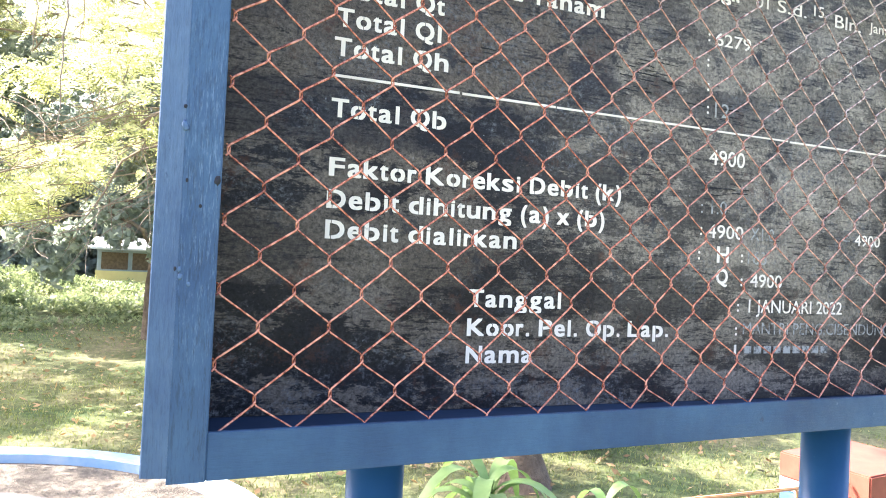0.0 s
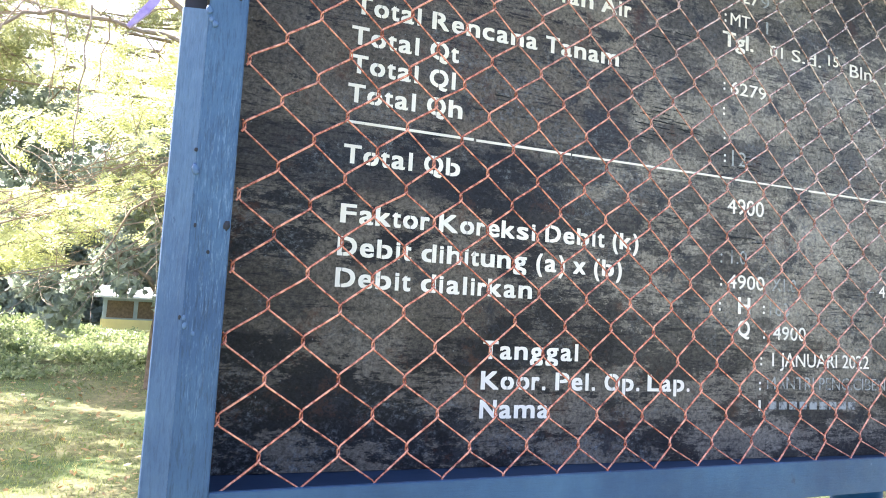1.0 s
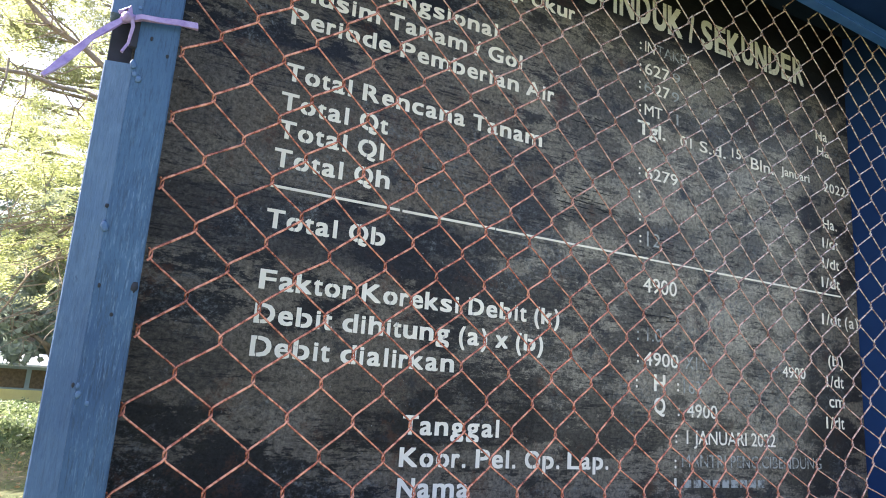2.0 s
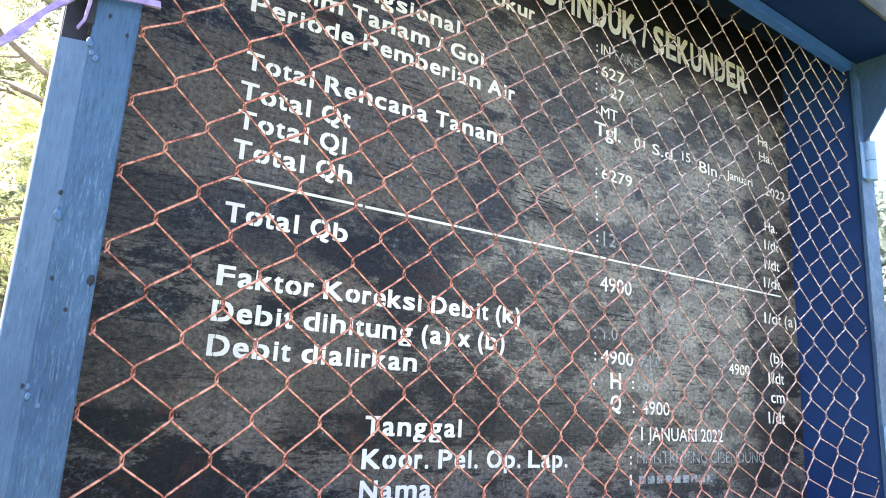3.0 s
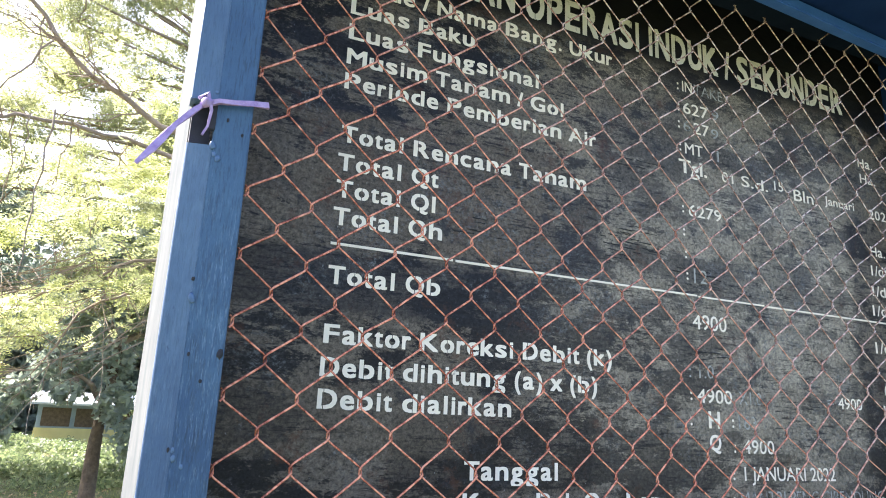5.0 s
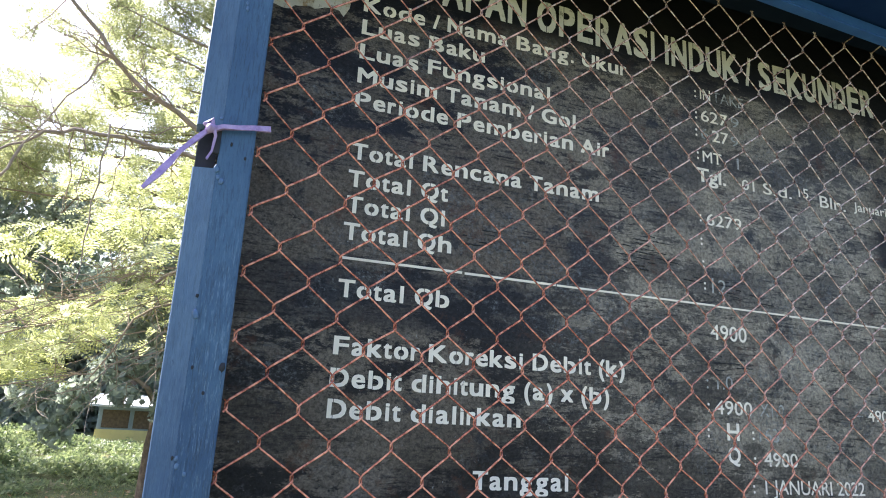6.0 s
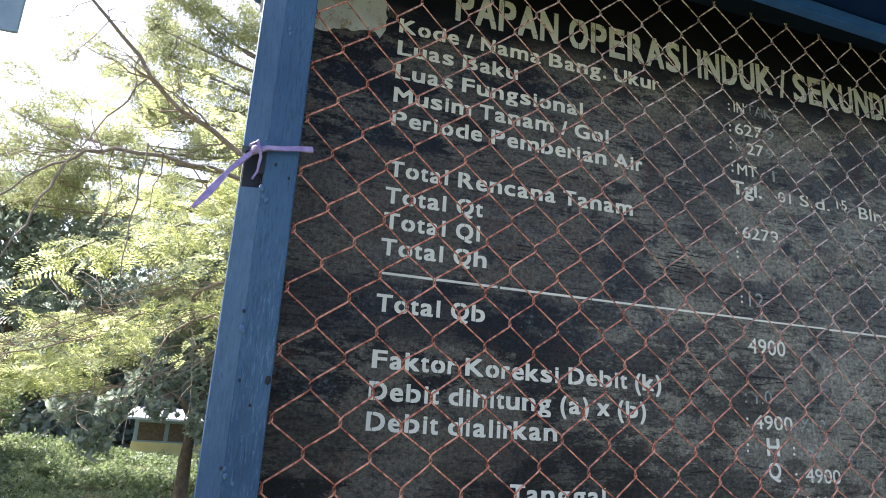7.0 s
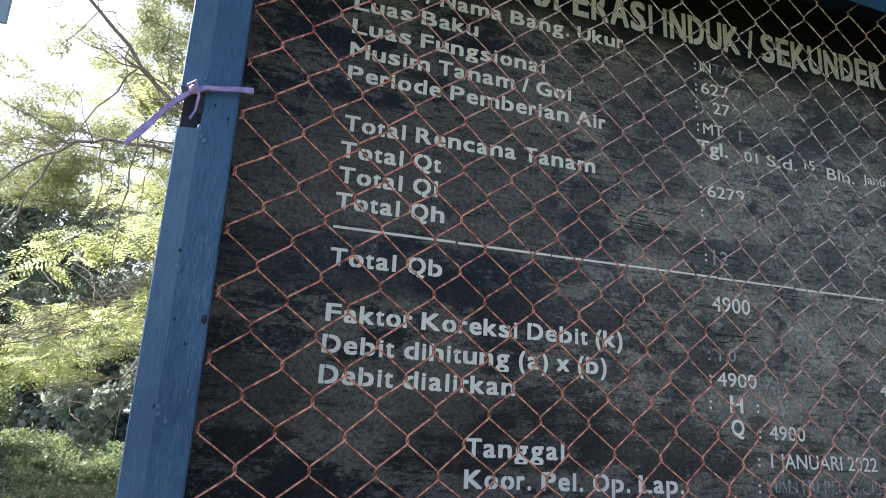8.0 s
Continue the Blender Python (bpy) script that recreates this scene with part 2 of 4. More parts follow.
BLUE = blue_paint("blue_enamel", (1.0, 0.10), 0.6, 0.12)
BLUE_RAIL = blue_paint("blue_rail_enamel", (0.08, 1.0), 0.15, 0.0)
BLUE_ANGLE = blue_paint("paler_blue_enamel", (1.0, 0.10), 0.35, 0.40)
BLUE_POST = post_paint()
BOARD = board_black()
WHITE = letter_paint("white_stencil_paint", (0.93, 0.845, 0.725), (0.12, 0.105, 0.09), 0.61)
CHALK = letter_paint("white_brush_paint", (0.91, 0.83, 0.715), (0.10, 0.09, 0.08), 0.57)
FADED = letter_paint("faded_brush_paint", (0.40, 0.40, 0.38), (0.07, 0.07, 0.07), 0.49)
CREAM = letter_paint("cream_title_paint", (0.67, 0.635, 0.575), (0.14, 0.125, 0.105), 0.56)
WIRE = wire_mat()
LILAC = plain("lilac_plastic_string", (0.24, 0.15, 0.36), (0.44, 0.33, 0.55), 90, 0.35, 0.5)
SCAR = bare_board()
PITCH = plain("rusted_gap", (0.009, 0.011, 0.017), (0.022, 0.024, 0.032), 40, 0.8)
SIDE = plain("pale_weathered_blue_sheet", (0.062, 0.070, 0.073), (0.115, 0.119, 0.116), 14, 0.95)
SIDE.node_tree.nodes["Principled BSDF"].inputs["Specular IOR Level"].default_value = 0.08
DROP = plain("pale_blue_paint_run", (0.035, 0.085, 0.185), (0.09, 0.16, 0.28), 200, 0.35)
# soffit blue with the shade under the canopy mixed into the colour
NAVY = plain("soffit_shade_navy", (0.004, 0.018, 0.088), (0.008, 0.028, 0.120), 12, 0.8)
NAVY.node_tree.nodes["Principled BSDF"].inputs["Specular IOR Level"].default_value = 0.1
# inner side sheet: blue deepened in colour for the shade inside the cabinet
INNER = plain("shaded_inner_blue", (0.008, 0.028, 0.105), (0.013, 0.042, 0.140), 9, 0.65)
CANOPY = plain("canopy_blue_paint", (0.024, 0.092, 0.35), (0.038, 0.125, 0.43), 30, 0.5)
# cabinet floor: the shade behind the bottom rail is in this navy
SILL = plain("sill_shade_navy", (0.010, 0.027, 0.066), (0.016, 0.040, 0.090), 12, 0.7)
# near-black for the top panel: the box's inner shade put into the colour
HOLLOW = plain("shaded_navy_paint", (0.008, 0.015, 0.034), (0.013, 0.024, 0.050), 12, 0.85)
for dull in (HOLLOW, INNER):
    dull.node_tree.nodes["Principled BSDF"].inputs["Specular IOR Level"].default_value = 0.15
GALV = plain("pale_blue_hinge", (0.16, 0.30, 0.50), (0.30, 0.42, 0.60), 60, 0.4)
KERB = plain("faded_blue_kerb_paint", (0.08, 0.25, 0.45), (0.40, 0.45, 0.47), 1.6, 0.7, 0.3, 0.0, 0.01)
SAND = plain("gravelly_sand", (0.17, 0.145, 0.115), (0.085, 0.070, 0.052), 18, 0.95, 0.9, 0.0, 0.03)
SLAB = plain("pale_concrete", (0.135, 0.13, 0.12), (0.095, 0.09, 0.082), 5, 0.8, 0.3, 0.0, 0.01)
RED = plain("brick_red_paint", (0.21, 0.045, 0.026), (0.30, 0.075, 0.045), 9, 0.6)
PALE = plain("white_wall_paint", (0.74, 0.73, 0.70), (0.60, 0.59, 0.55), 6, 0.7)
FBLUE = plain("pier_blue_paint", (0.045, 0.13, 0.36), (0.08, 0.20, 0.45), 9, 0.55)
ORANGE = plain("orange_rail_paint", (0.46, 0.24, 0.12), (0.34, 0.16, 0.08), 30, 0.6)
BARK = plain("grey_brown_bark", (0.075, 0.052, 0.036), (0.17, 0.125, 0.085), 14, 0.9, 1.0, 0.0, 0.02)
TWIG = plain("grey_twig_bark", (0.17, 0.13, 0.10), (0.32, 0.25, 0.19), 20, 0.9, 0.6)
ROOF = plain("bright_roof_sheet", (0.62, 0.62, 0.62), (0.48, 0.49, 0.50), 3, 0.5)
YELLOW = plain("cream_yellow_wall", (0.66, 0.58, 0.26), (0.55, 0.47, 0.22), 3, 0.8)
EAVE = plain("grey_blue_sheet", (0.22, 0.28, 0.34), (0.32, 0.38, 0.44), 4, 0.6)
GROUND = ground_mat()
LEAF_SUN = leaf_mat("feathery_leaf", (0.198, 0.225, 0.108), (0.432, 0.450, 0.230), (0.675, 0.675, 0.441), 0.64)
LEAF_SOFT = leaf_mat("soft_leaf", (0.180, 0.198, 0.108), (0.270, 0.284, 0.151), (0.378, 0.383, 0.225), 0.56)
# dark green paled towards grey-blue: the bright haze is put into the colour
LEAF_DARK = leaf_mat("hazed_dark_leaf", (0.192, 0.230, 0.220), (0.296, 0.333, 0.306), (0.393, 0.429, 0.365), 0.58)
LEAF_SHRUB = leaf_mat("shrub_leaf", (0.075, 0.112, 0.056), (0.169, 0.210, 0.106), (0.325, 0.356, 0.188), 0.42)
LEAF_MAIZE = leaf_mat("strap_leaf", (0.07, 0.14, 0.04), (0.13, 0.22, 0.07), (0.22, 0.31, 0.13), 0.3)
BLADE = leaf_mat("grass_blade", (0.06, 0.12, 0.025), (0.17, 0.20, 0.06), (0.38, 0.33, 0.16), 0.35)
DRY = leaf_mat("dry_leaf", (0.16, 0.09, 0.04), (0.27, 0.17, 0.08), (0.36, 0.25, 0.13), 0.2)


# ---- helpers for meshes ----
def link(name, me, material, parent=None, label=""):
    me.materials.append(material)
    ob = new(name, me)
    if parent is not None:
        ob.parent = parent
        ob.matrix_parent_inverse = parent.matrix_basis.inverted()
    return tagged(ob, label)


def part(name, bm, material, parent=None, label="", smooth=False):
    me = bpy.data.meshes.new(name)
    bm.normal_update()
    bm.to_mesh(me)
    bm.free()
    if smooth:
        me.polygons.foreach_set("use_smooth", [True] * len(me.polygons))
    return link(name, me, material, parent, label)


def box(bm, x0, x1, y0, y1, z0, z1, bevel=0.0, m=None):
    got = bmesh.ops.create_cube(bm, size=1.0, matrix=Matrix.LocRotScale(((x0 + x1) / 2, (y0 + y1) / 2, (z0 + z1) / 2), None, (x1 - x0, y1 - y0, z1 - z0)))
    vs = got["verts"]
    if bevel:
        es = list({e for v in vs for e in v.link_edges})
        vs = list({v for f in bmesh.ops.bevel(bm, geom=es, offset=bevel, segments=2, affect="EDGES")["faces"] for v in f.verts} | {v for v in vs if v.is_valid})
    if m is not None:
        bmesh.ops.transform(bm, matrix=m, verts=vs)
    return bm


def slab(name, x0, x1, y0, y1, z0, z1, material, parent, bevel=0.003, label=""):
    return part(name, box(bmesh.new(), x0, x1, y0, y1, z0, z1, bevel), material, parent, label)


def tube(verts, faces, pts, radii, sides=6):
    """Adds a tapered tube along pts to lists of vertices and faces."""
    base = len(verts)
    n = len(pts)
    up = Vector((0.13, 0.21, 0.97))
    for i, p in enumerate(pts):
        d = (Vector(pts[min(i + 1, n - 1)]) - Vector(pts[max(i - 1, 0)])).normalized()
        a = d.cross(up)
        if a.length < 0.05:
            a = d.cross(Vector((1, 0, 0)))
        a.normalize()
        b = d.cross(a)
        for s in range(sides):
            w = 2 * math.pi * s / sides
            verts.append(Vector(p) + (a * math.cos(w) + b * math.sin(w)) * radii[i])
    for i in range(n - 1):
        for s in range(sides):
            q = base + i * sides
            faces.append((q + s, q + (s + 1) % sides, q + sides + (s + 1) % sides, q + sides + s))
    faces.append(tuple(base + s for s in range(sides)))
    faces.append(tuple(base + (n - 1) * sides + s for s in reversed(range(sides))))


def raw(name, verts, faces, material, parent=None, label="", smooth=False):
    me = bpy.data.meshes.new(name)
    me.from_pydata([tuple(v) for v in verts], [], faces)
    if smooth:
        me.polygons.foreach_set("use_smooth", [True] * len(me.polygons))
    me.update()
    return link(name, me, material, parent, label)


def bent(a, b, sag, steps, rnd, wobble):
    """A wandering line from a to b."""
    a, b = Vector(a), Vector(b)
    out = []
    for i in range(steps + 1):
        t = i / steps
        p = a.lerp(b, t) + Vector((0, 0, sag * 4 * t * (1 - t)))
        if 0 < i < steps:
            p += Vector((rnd.uniform(-1, 1), rnd.uniform(-1, 1), rnd.uniform(-1, 1))) * wobble
        out.append(p)
    return out


def leaf_quads(centres, along, across, length, width):
    """Diamond leaves as one array of vertices and faces."""
    n = len(centres)
    l, w = length[:, None], width[:, None]
    v = np.empty((n, 4, 3))
    v[:, 0] = centres - along * l * 0.5
    v[:, 1] = centres + across * w * 0.5
    v[:, 2] = centres + along * l * 0.5
    v[:, 3] = centres - across * w * 0.5
    f = np.arange(n * 4).reshape(n, 4)
    return v.reshape(-1, 3), f


def mesh_quads(name, v, f, material, parent=None, label=""):
    me = bpy.data.meshes.new(name)
    me.vertices.add(len(v))
    me.vertices.foreach_set("co", v.astype(np.float32).ravel())
    me.loops.add(f.size)
    me.loops.foreach_set("vertex_index", f.astype(np.int32).ravel())
    me.polygons.add(len(f))
    me.polygons.foreach_set("loop_start", np.arange(0, f.size, f.shape[1], dtype=np.int32))
    me.update(calc_edges=True)
    me.validate()
    return link(name, me, material, parent, label)


def unit(a):
    return a / np.maximum(np.linalg.norm(a, axis=1, keepdims=True), 1e-6)


def empty(name, label, category, group="", at=(0, 0, 0)):
    ob = new(name)
    ob.location = at
    return tagged(ob, label, category, group)


# ---- ground ----
def rise(x, y):
    """The height of the lawn: level near the board, a gentle bank farther off."""
    k = min(max((y - 5.6) / 10.0, 0.0), 1.0)
    return 0.62 * k * k * (3 - 2 * k) + 0.03 * noise.noise((x * 0.5, y * 0.5, 0.0)) * min(max((y - 1.5) / 2, 0), 1)


def ground_sheet():
    xs = [-1500, -300, -80, -40, -20] + [-14 + 0.5 * i for i in range(57)] + [20, 40, 80, 300, 1500]
    ys = [-1500, -300, -80, -30, -12, -6, -3] + [-2 + 0.5 * i for i in range(49)] + [26, 34, 50, 100, 300, 1500]
    verts = [(x, y, rise(x, y) if abs(x) < 100 and abs(y) < 100 else 0.5) for y in ys for x in xs]
    w = len(xs)
    faces = [(j * w + i, j * w + i + 1, (j + 1) * w + i + 1, (j + 1) * w + i) for j in range(len(ys) - 1) for i in range(w - 1)]
    ob = raw("ground", verts, faces, GROUND, smooth=True)
    tagged(ob, "sunlit patchy lawn, green and straw-dry, rising to a bank", "ground", kind="structure")


def ring(name, cx, cy, r0, r1, z0, z1, material, a0=0.0, a1=360.0, steps=72, bevel=0.0):
    bm = bmesh.new()
    rows = []
    for i in range(steps + 1):
        a = radians(a0 + (a1 - a0) * i / steps)
        c, s = math.cos(a), math.sin(a)
        prof = [(r0, z0), (r0, z1 - bevel), (r0 + bevel, z1), (r1 - bevel, z1), (r1, z1 - bevel), (r1, z0)] if bevel else [(r0, z0), (r0, z1), (r1, z1), (r1, z0)]
        rows.append([bm.verts.new((cx + r * c, cy + r * s, z)) for r, z in prof])
    for a, b in zip(rows, rows[1:]):
        for k in range(len(a) - 1):
            bm.faces.new((a[k], a[k + 1], b[k + 1], b[k]))
    bmesh.ops.remove_doubles(bm, verts=bm.verts, dist=0.0005)
    bmesh.ops.recalc_face_normals(bm, faces=bm.faces)
    return part(name, bm, material)


def forecourt():
    cx, cy = -1.76, 2.88
    disc = bmesh.new()
    bmesh.ops.create_cone(disc, cap_ends=True, segments=96, radius1=1.41, radius2=1.39, depth=0.05, matrix=Matrix.Translation((cx, cy, 0.030)))
    tagged(part("paving", disc, SLAB), "pale sun-bleached round concrete paving", "paving", kind="structure")
    tagged(ring("sand_bed", cx, cy, 1.38, 2.10, -0.04, 0.028, SAND), "ring of gravelly sand inside the blue kerb", "sand", kind="structure")
    tagged(ring("kerb", cx, cy, 2.05, 2.21, -0.05, 0.105, KERB, bevel=0.012), "curved concrete kerb in faded bright blue paint", "kerb", kind="structure")


ground_sheet()
forecourt()

# ---- the notice cabinet ----
FRONT = -0.19
SLANT = Matrix.Translation((-0.16, FRONT, 0)) @ Matrix.Rotation(math.atan(0.048), 4, "Z") @ Matrix.Translation((0.16, -FRONT, 0))
cabinet = empty("notice_board", "blue steel notice cabinet on two posts, black board behind mesh", "notice board", at=(0.48, -0.05, 0.0))


def fore(name, x0, x1, y0, y1, z0, z1, material, parent, bevel=0.003, label=""):
    """A bar in the cabinet's front plane, which stands a little askew to the board."""
    bm = box(bmesh.new(), x0, x1, y0, y1, z0, z1, bevel)
    bmesh.ops.transform(bm, matrix=SLANT, verts=bm.verts)
    return part(name, bm, material, parent, label)


def plate(name, ground, z0, z1, material, parent, label=""):
    """An upright plate on a four-cornered ground plan."""
    bm = bmesh.new()
    lo, hi = [[bm.verts.new((x, y, z)) for x, y in ground] for z in (z0, z1)]
    bm.faces.new(lo[::-1])
    bm.faces.new(hi)
    for i in range(len(ground)):
        j = (i + 1) % len(ground)
        bm.faces.new((lo[i], lo[j], hi[j], hi[i]))
    bmesh.ops.recalc_face_normals(bm, faces=bm.faces)
    return part(name, bm, material, parent, label)


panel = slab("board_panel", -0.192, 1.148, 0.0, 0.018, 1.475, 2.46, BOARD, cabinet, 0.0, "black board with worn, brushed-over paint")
slab("back_sheet", -0.200, 1.170, 0.252, 0.260, 1.470, 2.47, BLUE, cabinet, 0.0)
plate("side_panel", [(-0.1880, -0.1655), (-0.1805, -0.1655), (-0.1940, 0.251), (-0.2005, 0.251)], 1.468, 2.46, SIDE, cabinet, "weathered pale side sheet")
plate("side_panel", [(1.203, -0.1170), (1.219, -0.1162), (1.170, 0.019), (1.170, 0.251), (1.158, 0.251), (1.1485, 0.019)], 1.470, 2.46, INNER, cabinet, "inner side sheet, its shade painted in as deep blue")
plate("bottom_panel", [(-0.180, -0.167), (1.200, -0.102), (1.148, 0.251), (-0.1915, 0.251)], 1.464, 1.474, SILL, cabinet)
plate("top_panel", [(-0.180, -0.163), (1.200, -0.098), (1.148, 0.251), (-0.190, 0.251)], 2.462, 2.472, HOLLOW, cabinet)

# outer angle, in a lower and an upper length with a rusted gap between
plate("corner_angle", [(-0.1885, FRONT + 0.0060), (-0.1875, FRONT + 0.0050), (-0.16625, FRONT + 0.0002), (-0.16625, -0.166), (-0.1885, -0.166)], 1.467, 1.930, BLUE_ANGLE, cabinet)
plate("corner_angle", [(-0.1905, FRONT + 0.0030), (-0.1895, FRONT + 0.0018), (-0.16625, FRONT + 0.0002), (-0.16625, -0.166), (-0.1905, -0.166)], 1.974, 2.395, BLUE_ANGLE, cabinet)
fore("gap_plate", -0.186, -0.168, FRONT + 0.016, -0.167, 1.9305, 1.9735, PITCH, cabinet, 0.0, "dark rusted gap in the corner angle")

# door frame
door = empty("door", "", "")
door.parent = cabinet
door.matrix_parent_inverse = cabinet.matrix_basis.inverted()
plate("stile", [(-0.1662, FRONT), (-0.1340, FRONT + 0.0013), (-0.1325, FRONT + 0.0026), (-0.1325, -0.163), (-0.1662, -0.164)], 1.4615, 2.390, BLUE, door)
fore("stile", 1.194, 1.250, FRONT, FRONT + 0.007, 1.4615, 2.3935, BLUE, door, 0.0012)
fore("bottom_rail", -0.1324, 1.1935, FRONT + 0.0002, FRONT + 0.0062, 1.4618, 1.5065, BLUE_RAIL, door, 0.0008)
fore("top_rail", -0.132, 1.1935, FRONT + 0.0005, -0.168, 2.373, 2.3935, CANOPY, door, 0.0025)


def canopy():
    fore("roof_sheet", -0.20, 1.32, FRONT - 0.112, 0.33, 2.476, 2.488, BLUE, cabinet, 0.002)
    fore("soffit", -0.195, 1.31, FRONT - 0.105, -0.170, 2.396, 2.402, NAVY, cabinet, 0.0, "underside of the canopy, its shade painted in as dark navy")
    fore("fascia", -0.199, 1.315, FRONT - 0.111, FRONT - 0.1055, 2.394, 2.475, SIDE, cabinet, 0.001, "pale weathered canopy edge")
    for x in (1.218, -0.1905):
        bm = bmesh.new()
        side = [[bm.verts.new((xx, y, z)) for y, z in ((FRONT - 0.001, 2.395), (FRONT - 0.105, 2.395), (FRONT - 0.105, 2.375), (FRONT - 0.001, 2.215))] for xx in (x, x + 0.005)]
        bm.faces.new(side[0])
        bm.faces.new(side[1][::-1])
        for i in range(4):
            j = (i + 1) % 4
            bm.faces.new((side[0][i], side[1][i], side[1][j], side[0][j]))
        bmesh.ops.recalc_face_normals(bm, faces=bm.faces)
        bmesh.ops.transform(bm, matrix=SLANT, verts=bm.verts)
        part("gusset", bm, BLUE, cabinet)


def hinge(z):
    bm = bmesh.new()
    for k in (-1, 1):
        bmesh.ops.create_cone(bm, cap_ends=True, segments=18, radius1=0.0105, radius2=0.0105, depth=0.0395, matrix=Matrix.Translation((1.219, FRONT - 0.009, z + 0.0205 * k)))
    box(bm, 1.196, 1.216, FRONT - 0.003, FRONT - 0.0005, z - 0.038, z + 0.038, 0.0006)
    bmesh.ops.transform(bm, matrix=SLANT, verts=bm.verts)
    part("hinge", bm, GALV, door, "pale blue barrel hinge")


def blob(name, x, z, r, material, seed, flat=0.07):
    """A paint run or weld spatter on the frame's face."""
    rnd = random.Random(seed)
    bm = bmesh.new()
    bmesh.ops.create_icosphere(bm, subdivisions=2, radius=r)
    for v in bm.verts:
        v.co *= 1 + 0.7 * noise.noise(v.co * 260 + Vector((seed, 0, 0)))
        v.co = Vector((x + v.co.x * 0.75, FRONT + 0.048 * (x + 0.16) - 0.0002 + v.co.y * flat, z + v.co.z * rnd.uniform(1.0, 1.3)))
    part(name, bm, material, cabinet, smooth=True)


canopy()
hinge(2.176)
hinge(1.62)
for i, (x, z, r) in enumerate(((-0.166, 1.785, 0.0050), (-0.163, 1.649, 0.0036), (-0.158, 2.112, 0.0030), (-0.160, 1.918, 0.0035), (-0.156, 1.642, 0.0025), (-0.165, 1.655, 0.0025), (-0.1655, 1.930, 0.0042), (-0.1635, 1.922, 0.0030), (-0.168, 1.984, 0.0022), (-0.1585, 2.118, 0.0022))):
    blob("paint_run", x, z, 0.8 * r, DROP, i, 0.13)
for i, (x, z, r) in enumerate(((-0.1360, 1.737, 0.0038), (-0.150, 1.713, 0.0016), (-0.1665, 1.802, 0.0018), (-0.168, 1.655, 0.0018), (-0.1625, 1.735, 0.0016), (-0.140, 1.945, 0.0016), (-0.155, 1.958, 0.0016))):
    blob("rust_spot", x, z, r, PITCH, i + 20, 0.15)
fore("nick", -0.172, -0.1655, FRONT - 0.0012, FRONT + 0.004, 1.945, 1.9725, PITCH, cabinet, 0.0006)


def post(x):
    bm = bmesh.new()
    bmesh.ops.create_cone(bm, cap_ends=True, segments=40, radius1=0.040, radius2=0.040, depth=1.53, matrix=Matrix.Translation((x, 0.068, 0.698)))
    ob = part("post", bm, BLUE_POST, cabinet)
    ob.data.polygons.foreach_set("use_smooth", [len(p.vertices) == 4 for p in ob.data.polygons])


post(0.100)
post(0.955)


# ---- lettering ----
def font_mesh(body, bold):
    cu = bpy.data.curves.new("line", "FONT")
    cu.body, cu.size, cu.offset, cu.resolution_u = body, 1.0, bold, 3
    ob = bpy.data.objects.new("line", cu)
    me = bpy.data.meshes.new_from_object(ob)
    bpy.data.objects.remove(ob)
    bpy.data.curves.remove(cu)
    return me


CAP = max(v.co.y for v in font_mesh("H", 0.0).vertices)
LOWER = max(v.co.y for v in font_mesh("x", 0.0).vertices)
CENTRE_CUT, STEM_CUT, TAIL_CUT = set("oQO0"), set("DBbPRp"), set("d")
# widths of a bold grotesque, in thousandths of its height
ADVANCE = {}
for width, letters in ((278, "il I./,"), (333, "ft()-:"), (389, "r"), (556, "aceksvxy0123456789J"), (611, "bdghnopquFTL"), (500, "z"),
                       (667, "EPSVY"), (722, "ABCDHKNRU"), (778, "GOQw"), (833, "M"), (889, "m")):
    ADVANCE.update({c: width / 1000 for c in letters})
NARROW = {"i": 0.138, "l": 0.138, "I": 0.142, ".": 0.140, ":": 0.140, "t": 0.300, "1": 0.150, "f": 0.325, "r": 0.315, "(": 0.250, ")": 0.250, "/": 0.270}
OPEN_SIDED = set("TAkvxyVKL")


def glyph(c, bold, stencil):
    """One letter in a unit of its cap height over 0.716: flat vertices with the stroke's weight taken off, and faces."""
    me = font_mesh(c, 0.0)
    bm = bmesh.new()
    bm.from_mesh(me)
    bpy.data.meshes.remove(me)
    lo, hi = min(v.co.x for v in bm.verts), max(v.co.x for v in bm.verts)
    ink = NARROW.get(c, ADVANCE[c] - (0.035 if c in OPEN_SIDED else 0.095)) - 2 * bold
    tall = 0.716 / CAP
    for v in bm.verts:
        z = v.co.y
        if c.islower():
            z = z / LOWER * 0.519 if z <= LOWER else 0.519 + (z - LOWER) / (CAP * 1.02 - LOWER) * 0.197
            z = max(z, -0.205)
        else:
            z *= tall
        low, high = (0.0, 0.519 if c.islower() else 0.716)
        z += bold * 0.75 * (1 - 2 * min(max((z - low) / (high - low), 0.0), 1.0))
        v.co = ((v.co.x - lo) / max(hi - lo, 1e-6) * ink + bold, z, 0)
    if stencil:
        w = ink + 2 * bold
        at = {**{k: 0.50 * w for k in CENTRE_CUT}, **{k: 0.30 * w for k in STEM_CUT}, **{k: 0.70 * w for k in TAIL_CUT}}.get(c)
        if at is not None:
            half = 0.011 + bold
            for x in (at - half, at + half):
                bmesh.ops.bisect_plane(bm, geom=bm.verts[:] + bm.edges[:] + bm.faces[:], plane_co=(x, 0, 0), plane_no=(1, 0, 0))
            bmesh.ops.delete(bm, geom=[f for f in bm.faces if abs(f.calc_center_median().x - at) < half], context="FACES")
    bm.verts.index_update()
    got = [v.co.copy() for v in bm.verts], [[v.index for v in f.verts] for f in bm.faces]
    bm.free()
    return got


